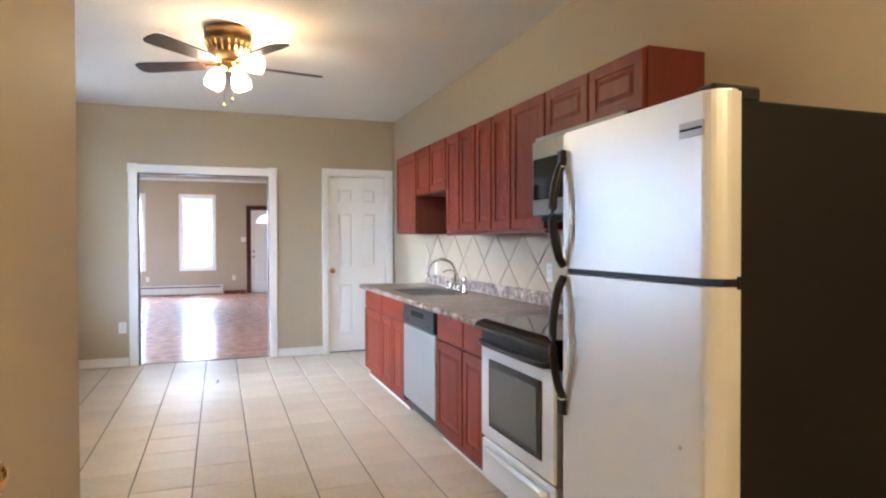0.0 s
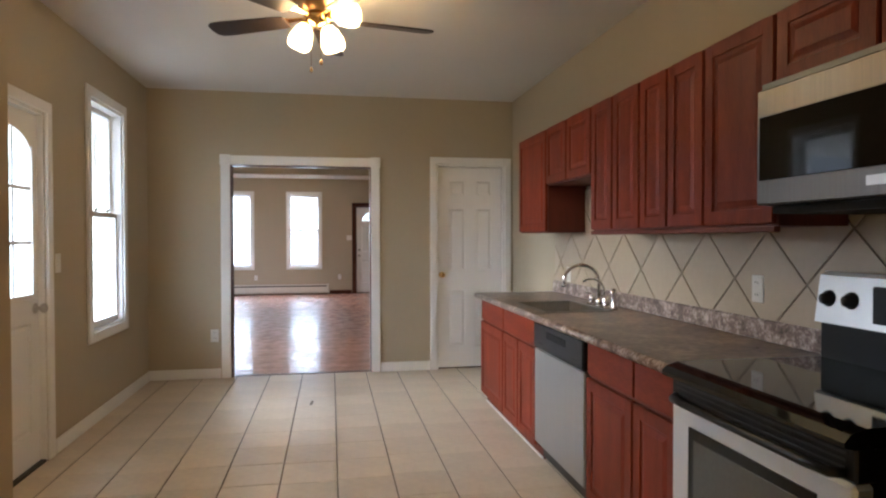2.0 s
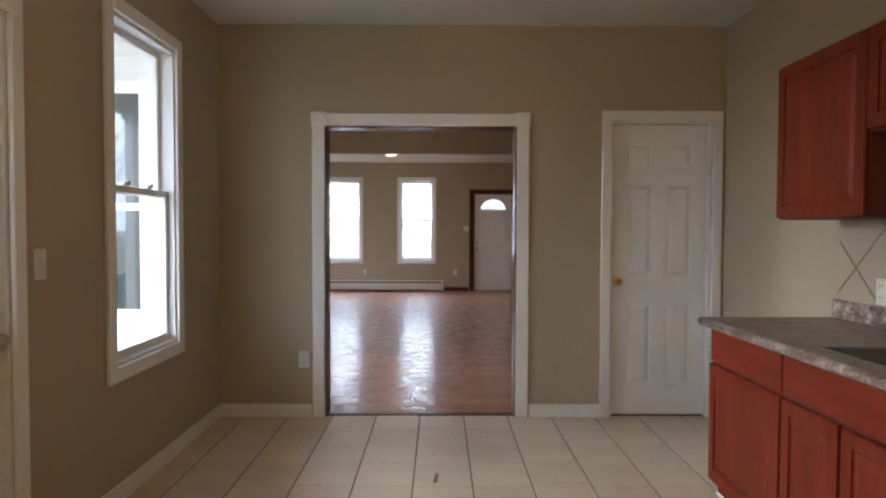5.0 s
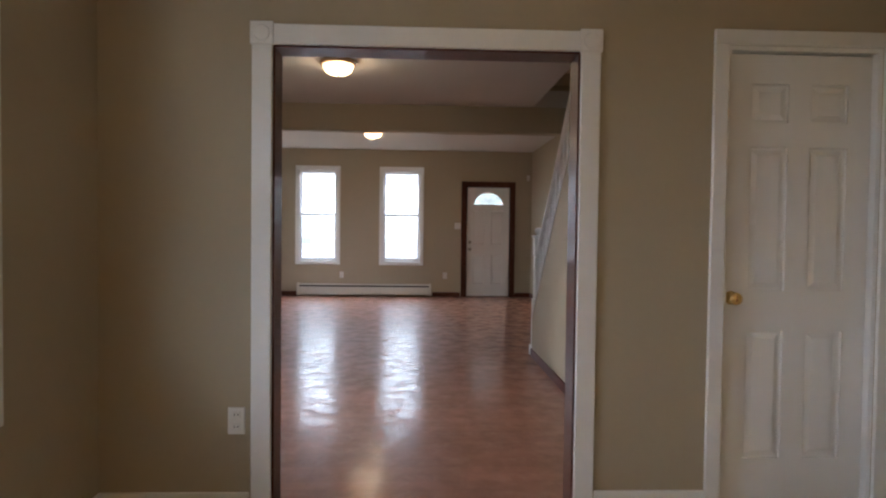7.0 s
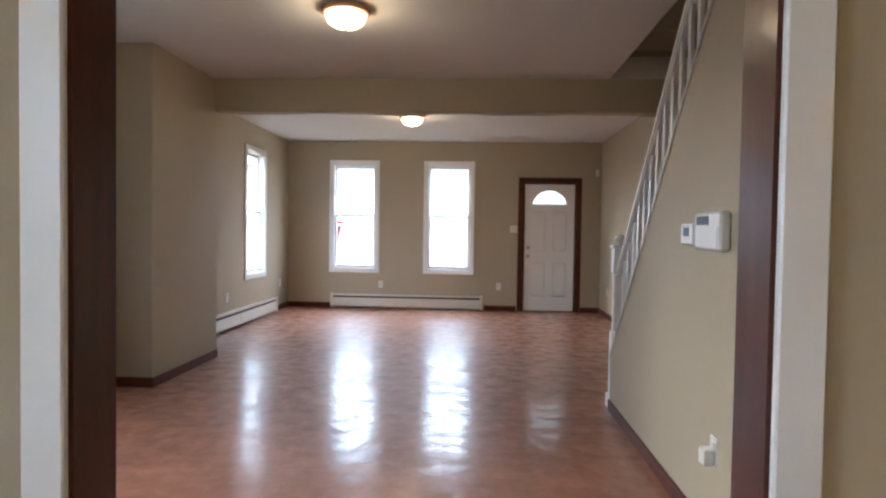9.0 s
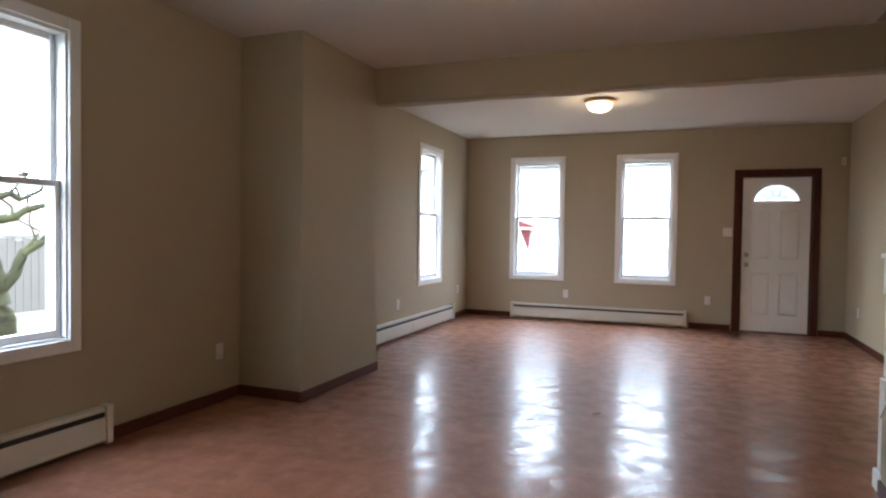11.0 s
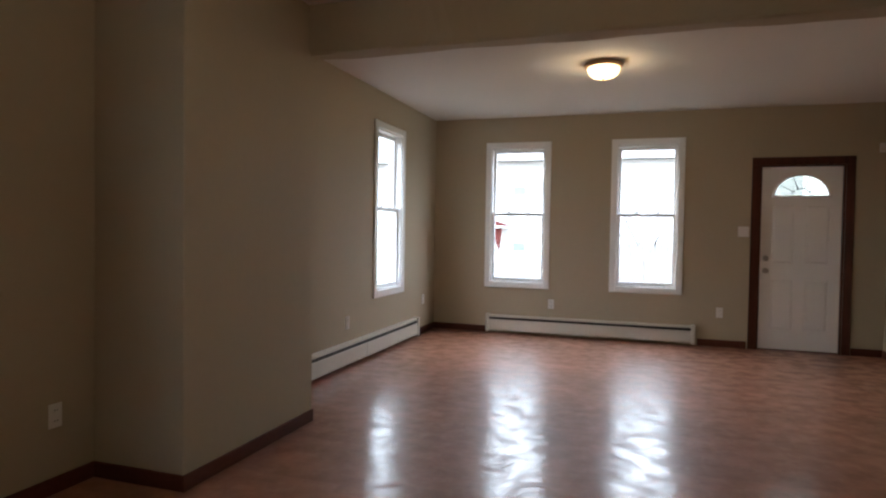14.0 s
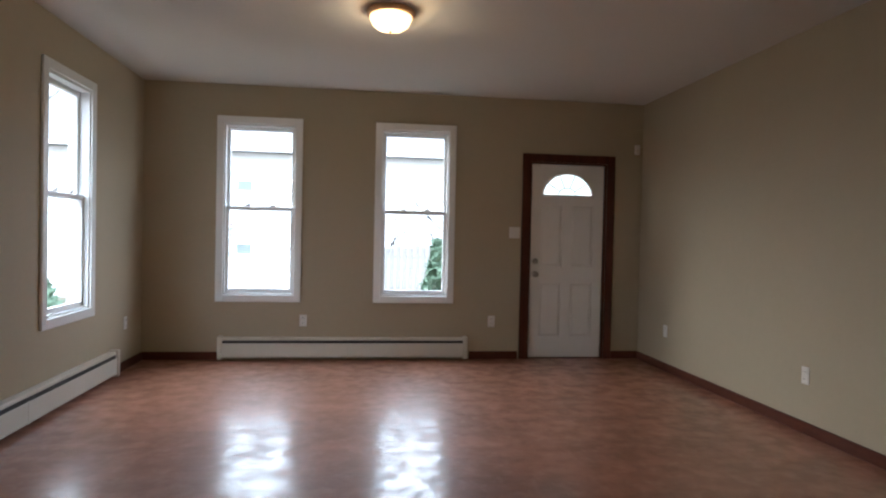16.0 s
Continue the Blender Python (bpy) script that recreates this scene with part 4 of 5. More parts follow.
# refrigerator
fg = thing("refrigerator", (1.25, 1.33, 0), "silver top-freezer refrigerator with black sides and curved black handles", "refrigerator")
FY0, FY1 = 0.965, 1.73
part("body", boxes((1.335, R - 0.02, FY0 + 0.012, FY1 - 0.012, 0.03, 1.638), bevel=0.006), M_BLACKTEX, fg, "black textured cabinet")
for nm, z0, z1 in (("freezer_door", 1.180, 1.660), ("lower_door", 0.075, 1.158)):
    bm = bmesh.new()
    outline = [(1.33, FY0)] + [(1.30 - 0.05 * math.sin(a), FY0 + 0.05 * (1 - math.cos(a))) for a in [math.pi / 2 * k / 6 for k in range(7)]] + [(1.25 + 0.05 * (1 - math.cos(a)), FY1 - 0.05 + 0.05 * math.sin(a)) for a in [math.pi / 2 * k / 6 for k in range(7)]] + [(1.33, FY1)]
    prism(bm, outline, z1 - z0, Matrix.Translation((0, 0, z0)))
    bmesh.ops.bevel(bm, geom=[e for e in bm.edges if abs(e.verts[0].co.z - e.verts[1].co.z) < 1e-6], offset=0.006, segments=2, affect="EDGES")
    part(nm, bm, M_FRIDGE, fg, "silver door")
part("door_gap", boxes((1.285, 1.335, FY0 + 0.01, FY1 - 0.01, 1.159, 1.179)), M_BLACK, fg)
part("gasket", boxes((1.331, 1.336, FY0 + 0.006, FY1 - 0.006, 0.08, 1.65)), M_BLACK, fg)
HY = FY1 - 0.045
for nm, za, zb in (("handle", 1.595, 1.188), ("handle", 1.148, 0.655)):
    bm = bmesh.new()
    n = 16
    pts, rad = [], []
    for k in range(n + 1):
        u = k / n
        bow = math.sin(math.pi * min(1, max(0, (u - 0.10) / 0.9))) if nm and za > 1.3 else math.sin(math.pi * min(1, max(0, u / 0.88)))
        pts.append((1.247 - 0.046 * max(0, bow) ** 0.6, HY, za + (zb - za) * u))
        rad.append(0.015)
    tube(bm, pts, 0.015, 10, rad)
    for v in bm.verts:
        v.co.y = HY + (v.co.y - HY) * 1.15
    h = part(nm, bm, M_BLACK, fg, "curved black handle")
    za2 = za - 0.055 if za > 1.3 else zb
    part("end_cap", boxes((1.228, 1.25, HY - 0.017, HY + 0.017, za2, za2 + 0.06), bevel=0.005), M_BLACK, h)
    z = za2 if za > 1.3 else zb + 0.058
    part("chrome_ring", boxes((1.226, 1.25, HY - 0.018, HY + 0.018, z - 0.003, z + 0.003)), M_CHROME, h)
bdg = part("badge", boxes((1.2465, 1.2505, 1.005, 1.095, 1.548, 1.588), bevel=0.001), M_NICKEL, fg, "small grey nameplate")
part("badge_bar", boxes((1.2455, 1.2468, 1.01, 1.09, 1.565, 1.571)), M_BLACKTEX, bdg)
part("hinge_cover", boxes((1.27, 1.43, FY0 + 0.03, FY0 + 0.10, 1.638, 1.680), bevel=0.008), M_BLACK, fg)
part("screw", lathe(bmesh.new(), [(0.006, 0), (0.005, 0.003), (0, 0.0035)], (1.2502, 1.09, 0.72), "-X", 10), M_NICKEL, fg)
part("base_grille", boxes((1.30, 1.335, FY0 + 0.02, FY1 - 0.02, 0.0, 0.07), bevel=0.003), M_BLACK, fg)


# ceiling fan
FX, FY = 0.155, 4.06
fan = thing("ceiling_fan", (FX, FY, CK), "brass hugger ceiling fan with five dark blades and lit glass shades", "ceiling fan")
part("motor_housing", lathe(bmesh.new(), [(0.142, 0.0), (0.150, -0.015), (0.150, -0.07), (0.136, -0.082), (0.142, -0.092), (0.112, -0.165), (0.075, -0.20), (0.0, -0.201)], (FX, FY, CK - 0.002), "Z", 32), M_BRONZE, fan, "antique brass housing")
ribs = bmesh.new()
for k in range(20):
    a = 2 * math.pi * k / 20
    tube(ribs, [(FX + 0.141 * math.cos(a), FY + 0.141 * math.sin(a), CK - 0.097), (FX + 0.114 * math.cos(a), FY + 0.114 * math.sin(a), CK - 0.163)], 0.009, 6)
part("vent_ribs", ribs, M_BRASS, fan)
for k in range(5):
    a = radians(82 + 72 * k)
    m = Matrix.Translation((FX, FY, CK - 0.235)) @ Matrix.Rotation(a, 4, "Z") @ Matrix.Rotation(radians(11), 4, "X")
    bm = bmesh.new()
    out = [(0.17, -0.048), (0.20, -0.055), (0.53, -0.068), (0.58, -0.064), (0.605, -0.046), (0.612, 0.0), (0.605, 0.046), (0.58, 0.064), (0.53, 0.068), (0.20, 0.055), (0.17, 0.048)]
    prism(bm, [(x * 1.03, y) for x, y in out], 0.007, m)
    b = part("blade", bm, M_BLADE, fan, "dark walnut blade")
    bm = bmesh.new()
    prism(bm, [(0.06, -0.012), (0.15, -0.015), (0.21, -0.035), (0.235, 0.0), (0.21, 0.035), (0.15, 0.015), (0.06, 0.012)], 0.005, m @ Matrix.Translation((0, 0, 0.008)))
    part("blade_arm", bm, M_BRASS, b)
part("light_hub", lathe(bmesh.new(), [(0.05, 0.0), (0.06, -0.03), (0.045, -0.055), (0.02, -0.07), (0.0, -0.072)], (FX, FY, CK - 0.20), "Z", 24), M_BRASS, fan, "polished brass light kit")
# two shades hang down, the third has swung up level
for deg, out, drop, z in ((155, 0.058, 0.42, -0.245), (35, 0.058, 0.42, -0.245), (-27, 0.085, 9.0, -0.222)):
    a = radians(deg)
    d = Vector((math.cos(a), math.sin(a), 0))
    c = Vector((FX, FY, CK + z)) + d * out
    ax = (d * drop + Vector((0, 0, -1))).normalized()
    q = ax.to_track_quat("Z", "Y").to_matrix().to_4x4()
    bm = lathe(bmesh.new(), [(0.023, 0.0), (0.028, 0.016), (0.047, 0.043), (0.060, 0.085), (0.062, 0.112), (0.056, 0.136), (0.041, 0.147), (0.0, 0.150)], (0, 0, 0), "Z", 22)
    bm.transform(Matrix.Translation(c) @ q)
    s = part("shade", bm, M_SHADE, fan, "lit frosted glass shade")
    bm = lathe(bmesh.new(), [(0.026, -0.03), (0.028, 0.012), (0.0, 0.013)], (0, 0, 0), "Z", 16)
    bm.transform(Matrix.Translation(c) @ q)
    part("socket", bm, M_BRASS, s)
for dx, ln in ((0.02, 0.20), (-0.03, 0.24)):
    bm = bmesh.new()
    tube(bm, [(FX + dx, FY - 0.03, CK - 0.25), (FX + dx, FY - 0.03, CK - 0.25 - ln)], 0.0015, 5)
    lathe(bm, [(0.003, 0), (0.010, -0.012), (0.010, -0.022), (0.0, -0.03)], (FX + dx, FY - 0.03, CK - 0.25 - ln), "Z", 10)
    part("pull_chain", bm, M_BRONZE, fan)


def dome_light(x, y):
    t = thing("ceiling_light", (x, y, CL), "flush ceiling light with lit frosted dome and bronze ring", "ceiling light", group="living room ceiling lights")
    part("base_ring", lathe(bmesh.new(), [(0.148, 0.0), (0.160, -0.012), (0.156, -0.032), (0.14, -0.038), (0.0, -0.038)], (x, y, CL - 0.001), "Z", 36), M_RING, t, "bronze ring")
    part("dome", lathe(bmesh.new(), [(0.134, -0.034), (0.132, -0.06), (0.115, -0.095), (0.083, -0.118), (0.042, -0.13), (0.0, -0.132)], (x, y, CL - 0.001), "Z", 36), M_SHADE, t, "lit frosted glass dome")
    part("finial", lathe(bmesh.new(), [(0.008, -0.130), (0.010, -0.138), (0.004, -0.146), (0.0, -0.147)], (x, y, CL - 0.001), "Z", 12), M_BRONZE, t)


dome_light(-0.80, 9.68)
dome_light(-0.765, 13.40)


# ---------------------------------------------------------------- wall plates
def plate(name, m, label, category, w=0.072, h=0.116, kind="outlet"):
    """A wall plate: local x along the wall, -y into the room."""
    t = thing(name, (0, 0, 0), label, category, group="wall plates", m=m)
    part("cover", boxes((-w / 2, w / 2, -0.006, 0, -h / 2, h / 2), bevel=0.003), M_PLASTIC, t, local=True)
    if kind == "outlet":
        for z in (-0.026, 0.026):
            r = part("receptacle", boxes((-0.017, 0.017, -0.009, -0.006, z - 0.014, z + 0.014), bevel=0.002), M_PLASTIC, t, local=True)
            part("slots", boxes((-0.009, -0.006, -0.0095, -0.0085, z - 0.003, z + 0.006), (0.006, 0.009, -0.0095, -0.0085, z - 0.003, z + 0.006)), M_FIN, r, local=True)
    else:
        n = 2 if w > 0.1 else 1
        for k in range(n):
            x = (k - (n - 1) / 2) * 0.046
            part("toggle", boxes((x - 0.005, x + 0.005, -0.016, -0.006, -0.004, 0.014), bevel=0.001), M_PLASTIC, t, local=True)
    return t


OUT = "white plastic wall outlet with a cover plate"
plate("wall_outlet", pose(R - 0.012, 3.12, 1.08, 0, 0, -90), "white plastic outlet on the tiled backsplash", "outlet")
plate("wall_outlet", pose(R - 0.012, 5.25, 1.02, 0, 0, -90), "white plastic outlet on the backsplash behind the faucet", "outlet")
plate("wall_outlet", pose(-0.845, YK, 0.398), OUT, "outlet")
for x in (-1.49, 0.42):
    plate("wall_outlet", pose(x, YF, 0.39), OUT, "outlet")
for y, z in ((10.18, 0.37), (13.19, 0.40), (15.25, 0.42)):
    plate("wall_outlet", pose(LL, y, z, 0, 0, 90), OUT, "outlet")
for y in (13.13, 15.06):
    plate("wall_outlet", pose(LR, y, 0.385, 0, 0, -90), OUT, "outlet")
so = plate("wall_outlet", pose(SX, 8.20, 0.40, 0, 0, -90), "white outlet with a white adapter plugged in", "outlet")
part("adapter", boxes((-0.028, 0.028, -0.055, -0.009, -0.055, 0.012), bevel=0.006), M_PLASTIC, so, local=True)
plate("light_switch", pose(0.645, YF, 1.315), "white double light switch beside the front door", "light switch", w=0.115, kind="switch")
plate("light_switch", pose(KL, 4.90, 1.15, 0, 0, 90), "white light switch close beside the back door", "light switch", w=0.072, kind="switch")

sn = thing("wall_sensor", (1.95, YF, 2.22), "small white alarm sensor high on the wall", "sensor")
part("case", boxes((1.925, 1.975, YF - 0.04, YF, 2.17, 2.27), bevel=0.008), M_PLASTIC, sn)
part("lens", boxes((1.932, 1.968, YF - 0.044, YF - 0.039, 2.18, 2.22), bevel=0.002), M_HEATER, sn)

th = thing("thermostat", (SX, 8.53, 1.27), "small white wall thermostat with a grey display", "thermostat")
part("case", boxes((SX - 0.028, SX, 8.44, 8.60, 1.225, 1.318), bevel=0.006), M_PLASTIC, th)
part("display", boxes((SX - 0.030, SX - 0.0275, 8.49, 8.56, 1.262, 1.30)), M_SCREEN, th)
al = thing("alarm_panel", (SX, 8.2, 1.28), "white alarm keypad box with a small blue-grey screen", "alarm panel")
part("case", boxes((SX - 0.045, SX, 8.09, 8.37, 1.205, 1.362), bevel=0.010), M_PLASTIC, al)
part("screen", boxes((SX - 0.0475, SX - 0.0445, 8.21, 8.34, 1.31, 1.345)), M_SCREEN, al)
part("keypad_flap", boxes((SX - 0.049, SX - 0.0445, 8.11, 8.35, 1.217, 1.30), bevel=0.003), M_PLASTIC, al)


# ---------------------------------------------------------------- baseboard heaters
def heater(name, m, length, seams, label):
    """Local x along the wall from 0, -y into the room."""
    t = thing(name, (0, 0, 0), label, "baseboard heater", group="baseboard heaters", m=m)
    part("back_plate", boxes((0.02, length - 0.02, -0.012, 0, 0.02, 0.225)), M_HEATER, t, local=True)
    cuts = [0.03] + list(seams) + [length - 0.03]
    for a, b in zip(cuts, cuts[1:]):
        part("front_cover", boxes((a + 0.002, b - 0.002, -0.068, -0.060, 0.035, 0.172), bevel=0.003), M_HEATER, t, local=True)
    for s in seams:
        part("joint_strip", boxes((s - 0.012, s + 0.012, -0.071, -0.060, 0.033, 0.174), bevel=0.002), M_HEATER, t, local=True)
    # solid dark block in place of the shade inside the slot
    part("fin_slot", boxes((0.03, length - 0.03, -0.058, -0.012, 0.05, 0.195)), M_FIN, t, local=True)
    part("top_hood", boxes((0.03, length - 0.03, -0.052, 0, 0.212, 0.226), (0.03, length - 0.03, -0.060, -0.050, 0.200, 0.224), bevel=0.002), M_HEATER, t, local=True)
    for a in (0.0, length - 0.045):
        part("end_cap", boxes((a, a + 0.045, -0.078, 0, 0.012, 0.238), bevel=0.006), M_HEATER, t, local=True)
    return t


heater("baseboard_heater", pose(-2.30, YF, 0), 2.465, [1.26], "cream enamel baseboard heater under the front windows")
heater("baseboard_heater", pose(LL, 12.2, 0, 0, 0, 90), 2.74, [1.3], "long cream enamel baseboard heater along the side wall")
heater("baseboard_heater", pose(LL, 7.3, 0, 0, 0, 90), 1.92, [], "cream enamel baseboard heater under the side window")

# ---------------------------------------------------------------- stairs
NY = 10.22
cap = lambda y: 0.42 + 1.02 * (10.13 - y)
rail = lambda y: 1.02 + 1.02 * (10.15 - y)
st = thing("staircase", (1.5, NY, 0), "staircase with white balusters and handrail above a tan painted side wall", "staircase")
bm = bmesh.new()
ytop = 10.13 - (CL - 0.42) / 1.02
prism(bm, [(YL, 0.0), (NY - 0.05, 0.0), (NY - 0.05, cap(NY - 0.05)), (ytop, CL), (YL, CL)], 0.12, Matrix(((0, 0, 1, SX), (1, 0, 0, 0), (0, 1, 0, 0), (0, 0, 0, 1))))
part("side_wall", bm, M_WALL, st, "tan painted side wall")
bm = bmesh.new()
prism(bm, [(NY - 0.05, cap(NY - 0.05)), (ytop, CL), (ytop, CL + 0.018), (NY - 0.05, cap(NY - 0.05) + 0.018)], 0.14, Matrix(((0, 0, 1, SX - 0.010), (1, 0, 0, 0), (0, 1, 0, 0), (0, 0, 0, 1))))
part("sloping_cap", bm, M_WHITE, st, "white sloping cap")
for k in range(13):
    y1 = 10.08 - 0.215 * k
    part("step", boxes((SX + 0.12, LR - 0.001, y1 - 0.215, y1 + 0.02, 0.19 * (k + 1) - 0.03, 0.19 * (k + 1)), (SX + 0.12, LR - 0.001, y1 - 0.012, y1, 0.19 * k, 0.19 * (k + 1) - 0.03), bevel=0.002), M_BASEWOOD, st)
yr = 8.47
bm = bmesh.new()
prism(bm, [(NY - 0.04, rail(NY - 0.04) - 0.035), (yr, rail(yr) - 0.035), (yr, rail(yr) + 0.025), (NY - 0.04, rail(NY - 0.04) + 0.025)], 0.06, Matrix(((0, 0, 1, SX + 0.03), (1, 0, 0, 0), (0, 1, 0, 0), (0, 0, 0, 1))))
bmesh.ops.bevel(bm, geom=list(bm.edges), offset=0.010, segments=2, affect="EDGES")
part("handrail", bm, M_WHITE, st, "white handrail")
y = NY - 0.15
while y > yr - 0.1:
    z1 = min(rail(y) - 0.02, CL)
    part("baluster", boxes((SX + 0.05, SX + 0.07, y - 0.019, y + 0.019, cap(y) + 0.005, z1)), M_WHITE, st)
    y -= 0.128
bm = bmesh.new()
box(bm, SX + 0.01, SX + 0.11, NY - 0.05, NY + 0.05, 0.0, 0.56, bevel=0.004)
box(bm, SX + 0.02, SX + 0.10, NY - 0.04, NY + 0.04, 0.56, 0.98, bevel=0.012)
box(bm, SX + 0.012, SX + 0.108, NY - 0.048, NY + 0.048, 0.98, 1.16, bevel=0.006)
box(bm, SX + 0.0, SX + 0.12, NY - 0.06, NY + 0.06, 1.16, 1.185, bevel=0.006)
lathe(bm, [(0.02, 0.0), (0.018, 0.012), (0.036, 0.03), (0.04, 0.05), (0.03, 0.072), (0.0, 0.082)], (SX + 0.06, NY, 1.183), "Z", 18)
box(bm, SX - 0.006, SX + 0.126, NY - 0.066, NY + 0.066, 0.0, 0.10, bevel=0.006)
part("newel_post", bm, M_WHITE, st, "white square newel post with ball top")

# small things on the floors
bm = bmesh.new()
prism(bm, [(0, 0), (0.05, 0.012), (0.085, 0.05), (0.04, 0.075), (0.012, 0.05)], 0.004, Matrix.Translation((-0.45, 10.95, 0.0005)) @ Matrix.Rotation(0.6, 4, "Z"))
solid("dry_leaf", bm, material("dry_leaf_brown", (0.36, 0.20, 0.12), 0.7), "small dry brown scrap lying on the laminate floor", "scrap", kind="")
bm = bmesh.new()
prism(bm, [(0, 0), (0.02, 0.005), (0.03, 0.11), (0.012, 0.12)], 0.003, Matrix.Translation((0.05, 5.68, 0.0015)))
solid("paper_scrap", bm, material("dark_scrap", (0.20, 0.16, 0.12), 0.8), "small dark sliver lying on the tiled floor", "scrap", kind="")

# ---------------------------------------------------------------- outdoors
GZ = -0.55
bm = bmesh.new()
prism(bm, [(600 * math.cos(2 * math.pi * k / 40), 600 * math.sin(2 * math.pi * k / 40)) for k in range(40)], 0.3, Matrix.Translation((0, 8, GZ - 0.3)))
solid("ground", bm, M_GROUND, "pale winter lawn around the house")
solid("porch_floor", boxes((-3.15, KL - T - 0.002, 2.2, 6.79, GZ, -0.06)), M_CONCRETE, "grey concrete side porch floor")
solid("porch_ceiling", boxes((-3.15, KL - T - 0.002, 1.9, 6.79, 2.44, 2.52)), M_SIDING, "white painted porch ceiling boards")
solid("house_foundation", boxes((LL - T + 0.01, LR + T - 0.01, 6.9, YF + T - 0.01, GZ, -0.121)), M_CONCRETE, "grey foundation under the house")
solid("siding_rear", boxes(*[(LL - T, KL - T - 0.003, YK - 0.022, YK - 0.002, z, z + 0.118) for z in [GZ + 0.12 * k for k in range(25)]]), M_SIDING, "white lap siding on the house wall beside the porch")
pw = thing("window_6", (-2.34, YK - 0.023, 0), "white framed window in the white siding, reflecting the yard", "window", kind="structure")
part("window_frame", boxes((-2.83, -2.75, YK - 0.05, YK - 0.023, 0.66, 2.27), (-1.93, -1.85, YK - 0.05, YK - 0.023, 0.66, 2.27), (-2.75, -1.93, YK - 0.05, YK - 0.023, 2.19, 2.27), (-2.75, -1.93, YK - 0.05, YK - 0.023, 0.66, 0.74), (-2.75, -1.93, YK - 0.045, YK - 0.023, 1.41, 1.455)), M_WHITE, pw)
part("pane", boxes((-2.75, -1.93, YK - 0.035, YK - 0.03, 0.74, 2.19)), material("dark_reflecting_glass", (0.012, 0.013, 0.014), 0.03, spec=1.0, coat=1.0), pw)
pw.children[1].data.materials[0].node_tree.nodes["Principled BSDF"].inputs["Coat IOR"].default_value = 2.4
for y in (2.3, 4.6):
    p = thing("porch_post", (-3.05, y, -0.06), "white square porch post", "post", group="porch posts")
    part("shaft", boxes((-3.10, -3.0, y - 0.05, y + 0.05, 0.0, 2.38), bevel=0.006), M_SIDING, p)
    part("base", boxes((-3.12, -2.98, y - 0.07, y + 0.07, -0.06, 0.0), bevel=0.006), M_SIDING, p)
    part("capital", boxes((-3.12, -2.98, y - 0.07, y + 0.07, 2.38, 2.44), bevel=0.006), M_SIDING, p)
BNX, BNY = -6.0, -0.2
bn = thing("wheelie_bin", (BNX, BNY, GZ), "grey-green wheeled rubbish bin on the lawn", "bin")
bm = bmesh.new()
bmesh.ops.create_cone(bm, cap_ends=True, segments=4, radius1=0.36, radius2=0.42, depth=0.95, matrix=Matrix.Translation((BNX, BNY, GZ + 0.505)) @ Matrix.Rotation(radians(45), 4, "Z"))
part("body", bm, M_BIN, bn)
part("lid", boxes((BNX - 0.32, BNX + 0.32, BNY - 0.32, BNY + 0.32, GZ + 0.98, GZ + 1.05), bevel=0.02), M_BIN, bn)
for dx in (-0.26, 0.26):
    part("wheel", lathe(bmesh.new(), [(0.0, -0.03), (0.09, -0.03), (0.10, -0.02), (0.10, 0.02), (0.09, 0.03), (0.0, 0.03)], (BNX + dx, BNY - 0.28, GZ + 0.1), "X", 16), M_BLACK, bn)


def house(name, x0, x1, y0, y1, h, roof, face, wins, label, wall_mat, roof_mat):
    """A plain neighbour's house with lap siding on the wall that faces ours ('y' or 'x')."""
    t = thing(name, ((x0 + x1) / 2, (y0 + y1) / 2, GZ), label, "house")
    part("wall", boxes((x0, x1, y0, y1, GZ, GZ + h)), wall_mat, t)
    bm = bmesh.new()
    z = GZ + 0.3
    while z < GZ + h - 0.05:
        if face == "y":
            box(bm, x0, x1, y0 - 0.022, y0 - 0.001, z, z + 0.012)
        else:
            box(bm, x1 + 0.001, x1 + 0.022, y0, y1, z, z + 0.012)
        z += 0.16
    part("lap_siding", bm, wall_mat, t)
    bm = bmesh.new()
    if face == "y":
        prism(bm, [(y0 - 0.4, GZ + h - 0.05), (y1 + 0.4, GZ + h - 0.05), ((y0 + y1) / 2, GZ + h + roof)], x1 - x0 + 0.6, Matrix(((0, 0, 1, x0 - 0.3), (1, 0, 0, 0), (0, 1, 0, 0), (0, 0, 0, 1))))
    else:
        prism(bm, [(x0 - 0.4, GZ + h - 0.05), (x1 + 0.4, GZ + h - 0.05), ((x0 + x1) / 2, GZ + h + roof)], y1 - y0 + 0.6, Matrix(((1, 0, 0, 0), (0, 0, 1, y0 - 0.3), (0, 1, 0, 0), (0, 0, 0, 1))))
    part("roof", bm, roof_mat, t)
    for a, z in wins:
        if face == "y":
            w = part("window", boxes((a - 0.5, a + 0.5, y0 - 0.05, y0 - 0.023, z, z + 1.3)), M_WHITE, t)
            part("pane", boxes((a - 0.42, a + 0.42, y0 - 0.055, y0 - 0.051, z + 0.08, z + 0.62), (a - 0.42, a + 0.42, y0 - 0.055, y0 - 0.051, z + 0.68, z + 1.22)), M_DARKPANE, w)
        else:
            w = part("window", boxes((x1 + 0.023, x1 + 0.05, a - 0.5, a + 0.5, z, z + 1.3)), M_WHITE, t)
            part("pane", boxes((x1 + 0.051, x1 + 0.055, a - 0.42, a + 0.42, z + 0.08, z + 0.62), (x1 + 0.051, x1 + 0.055, a - 0.42, a + 0.42, z + 0.68, z + 1.22)), M_DARKPANE, w)
    return t


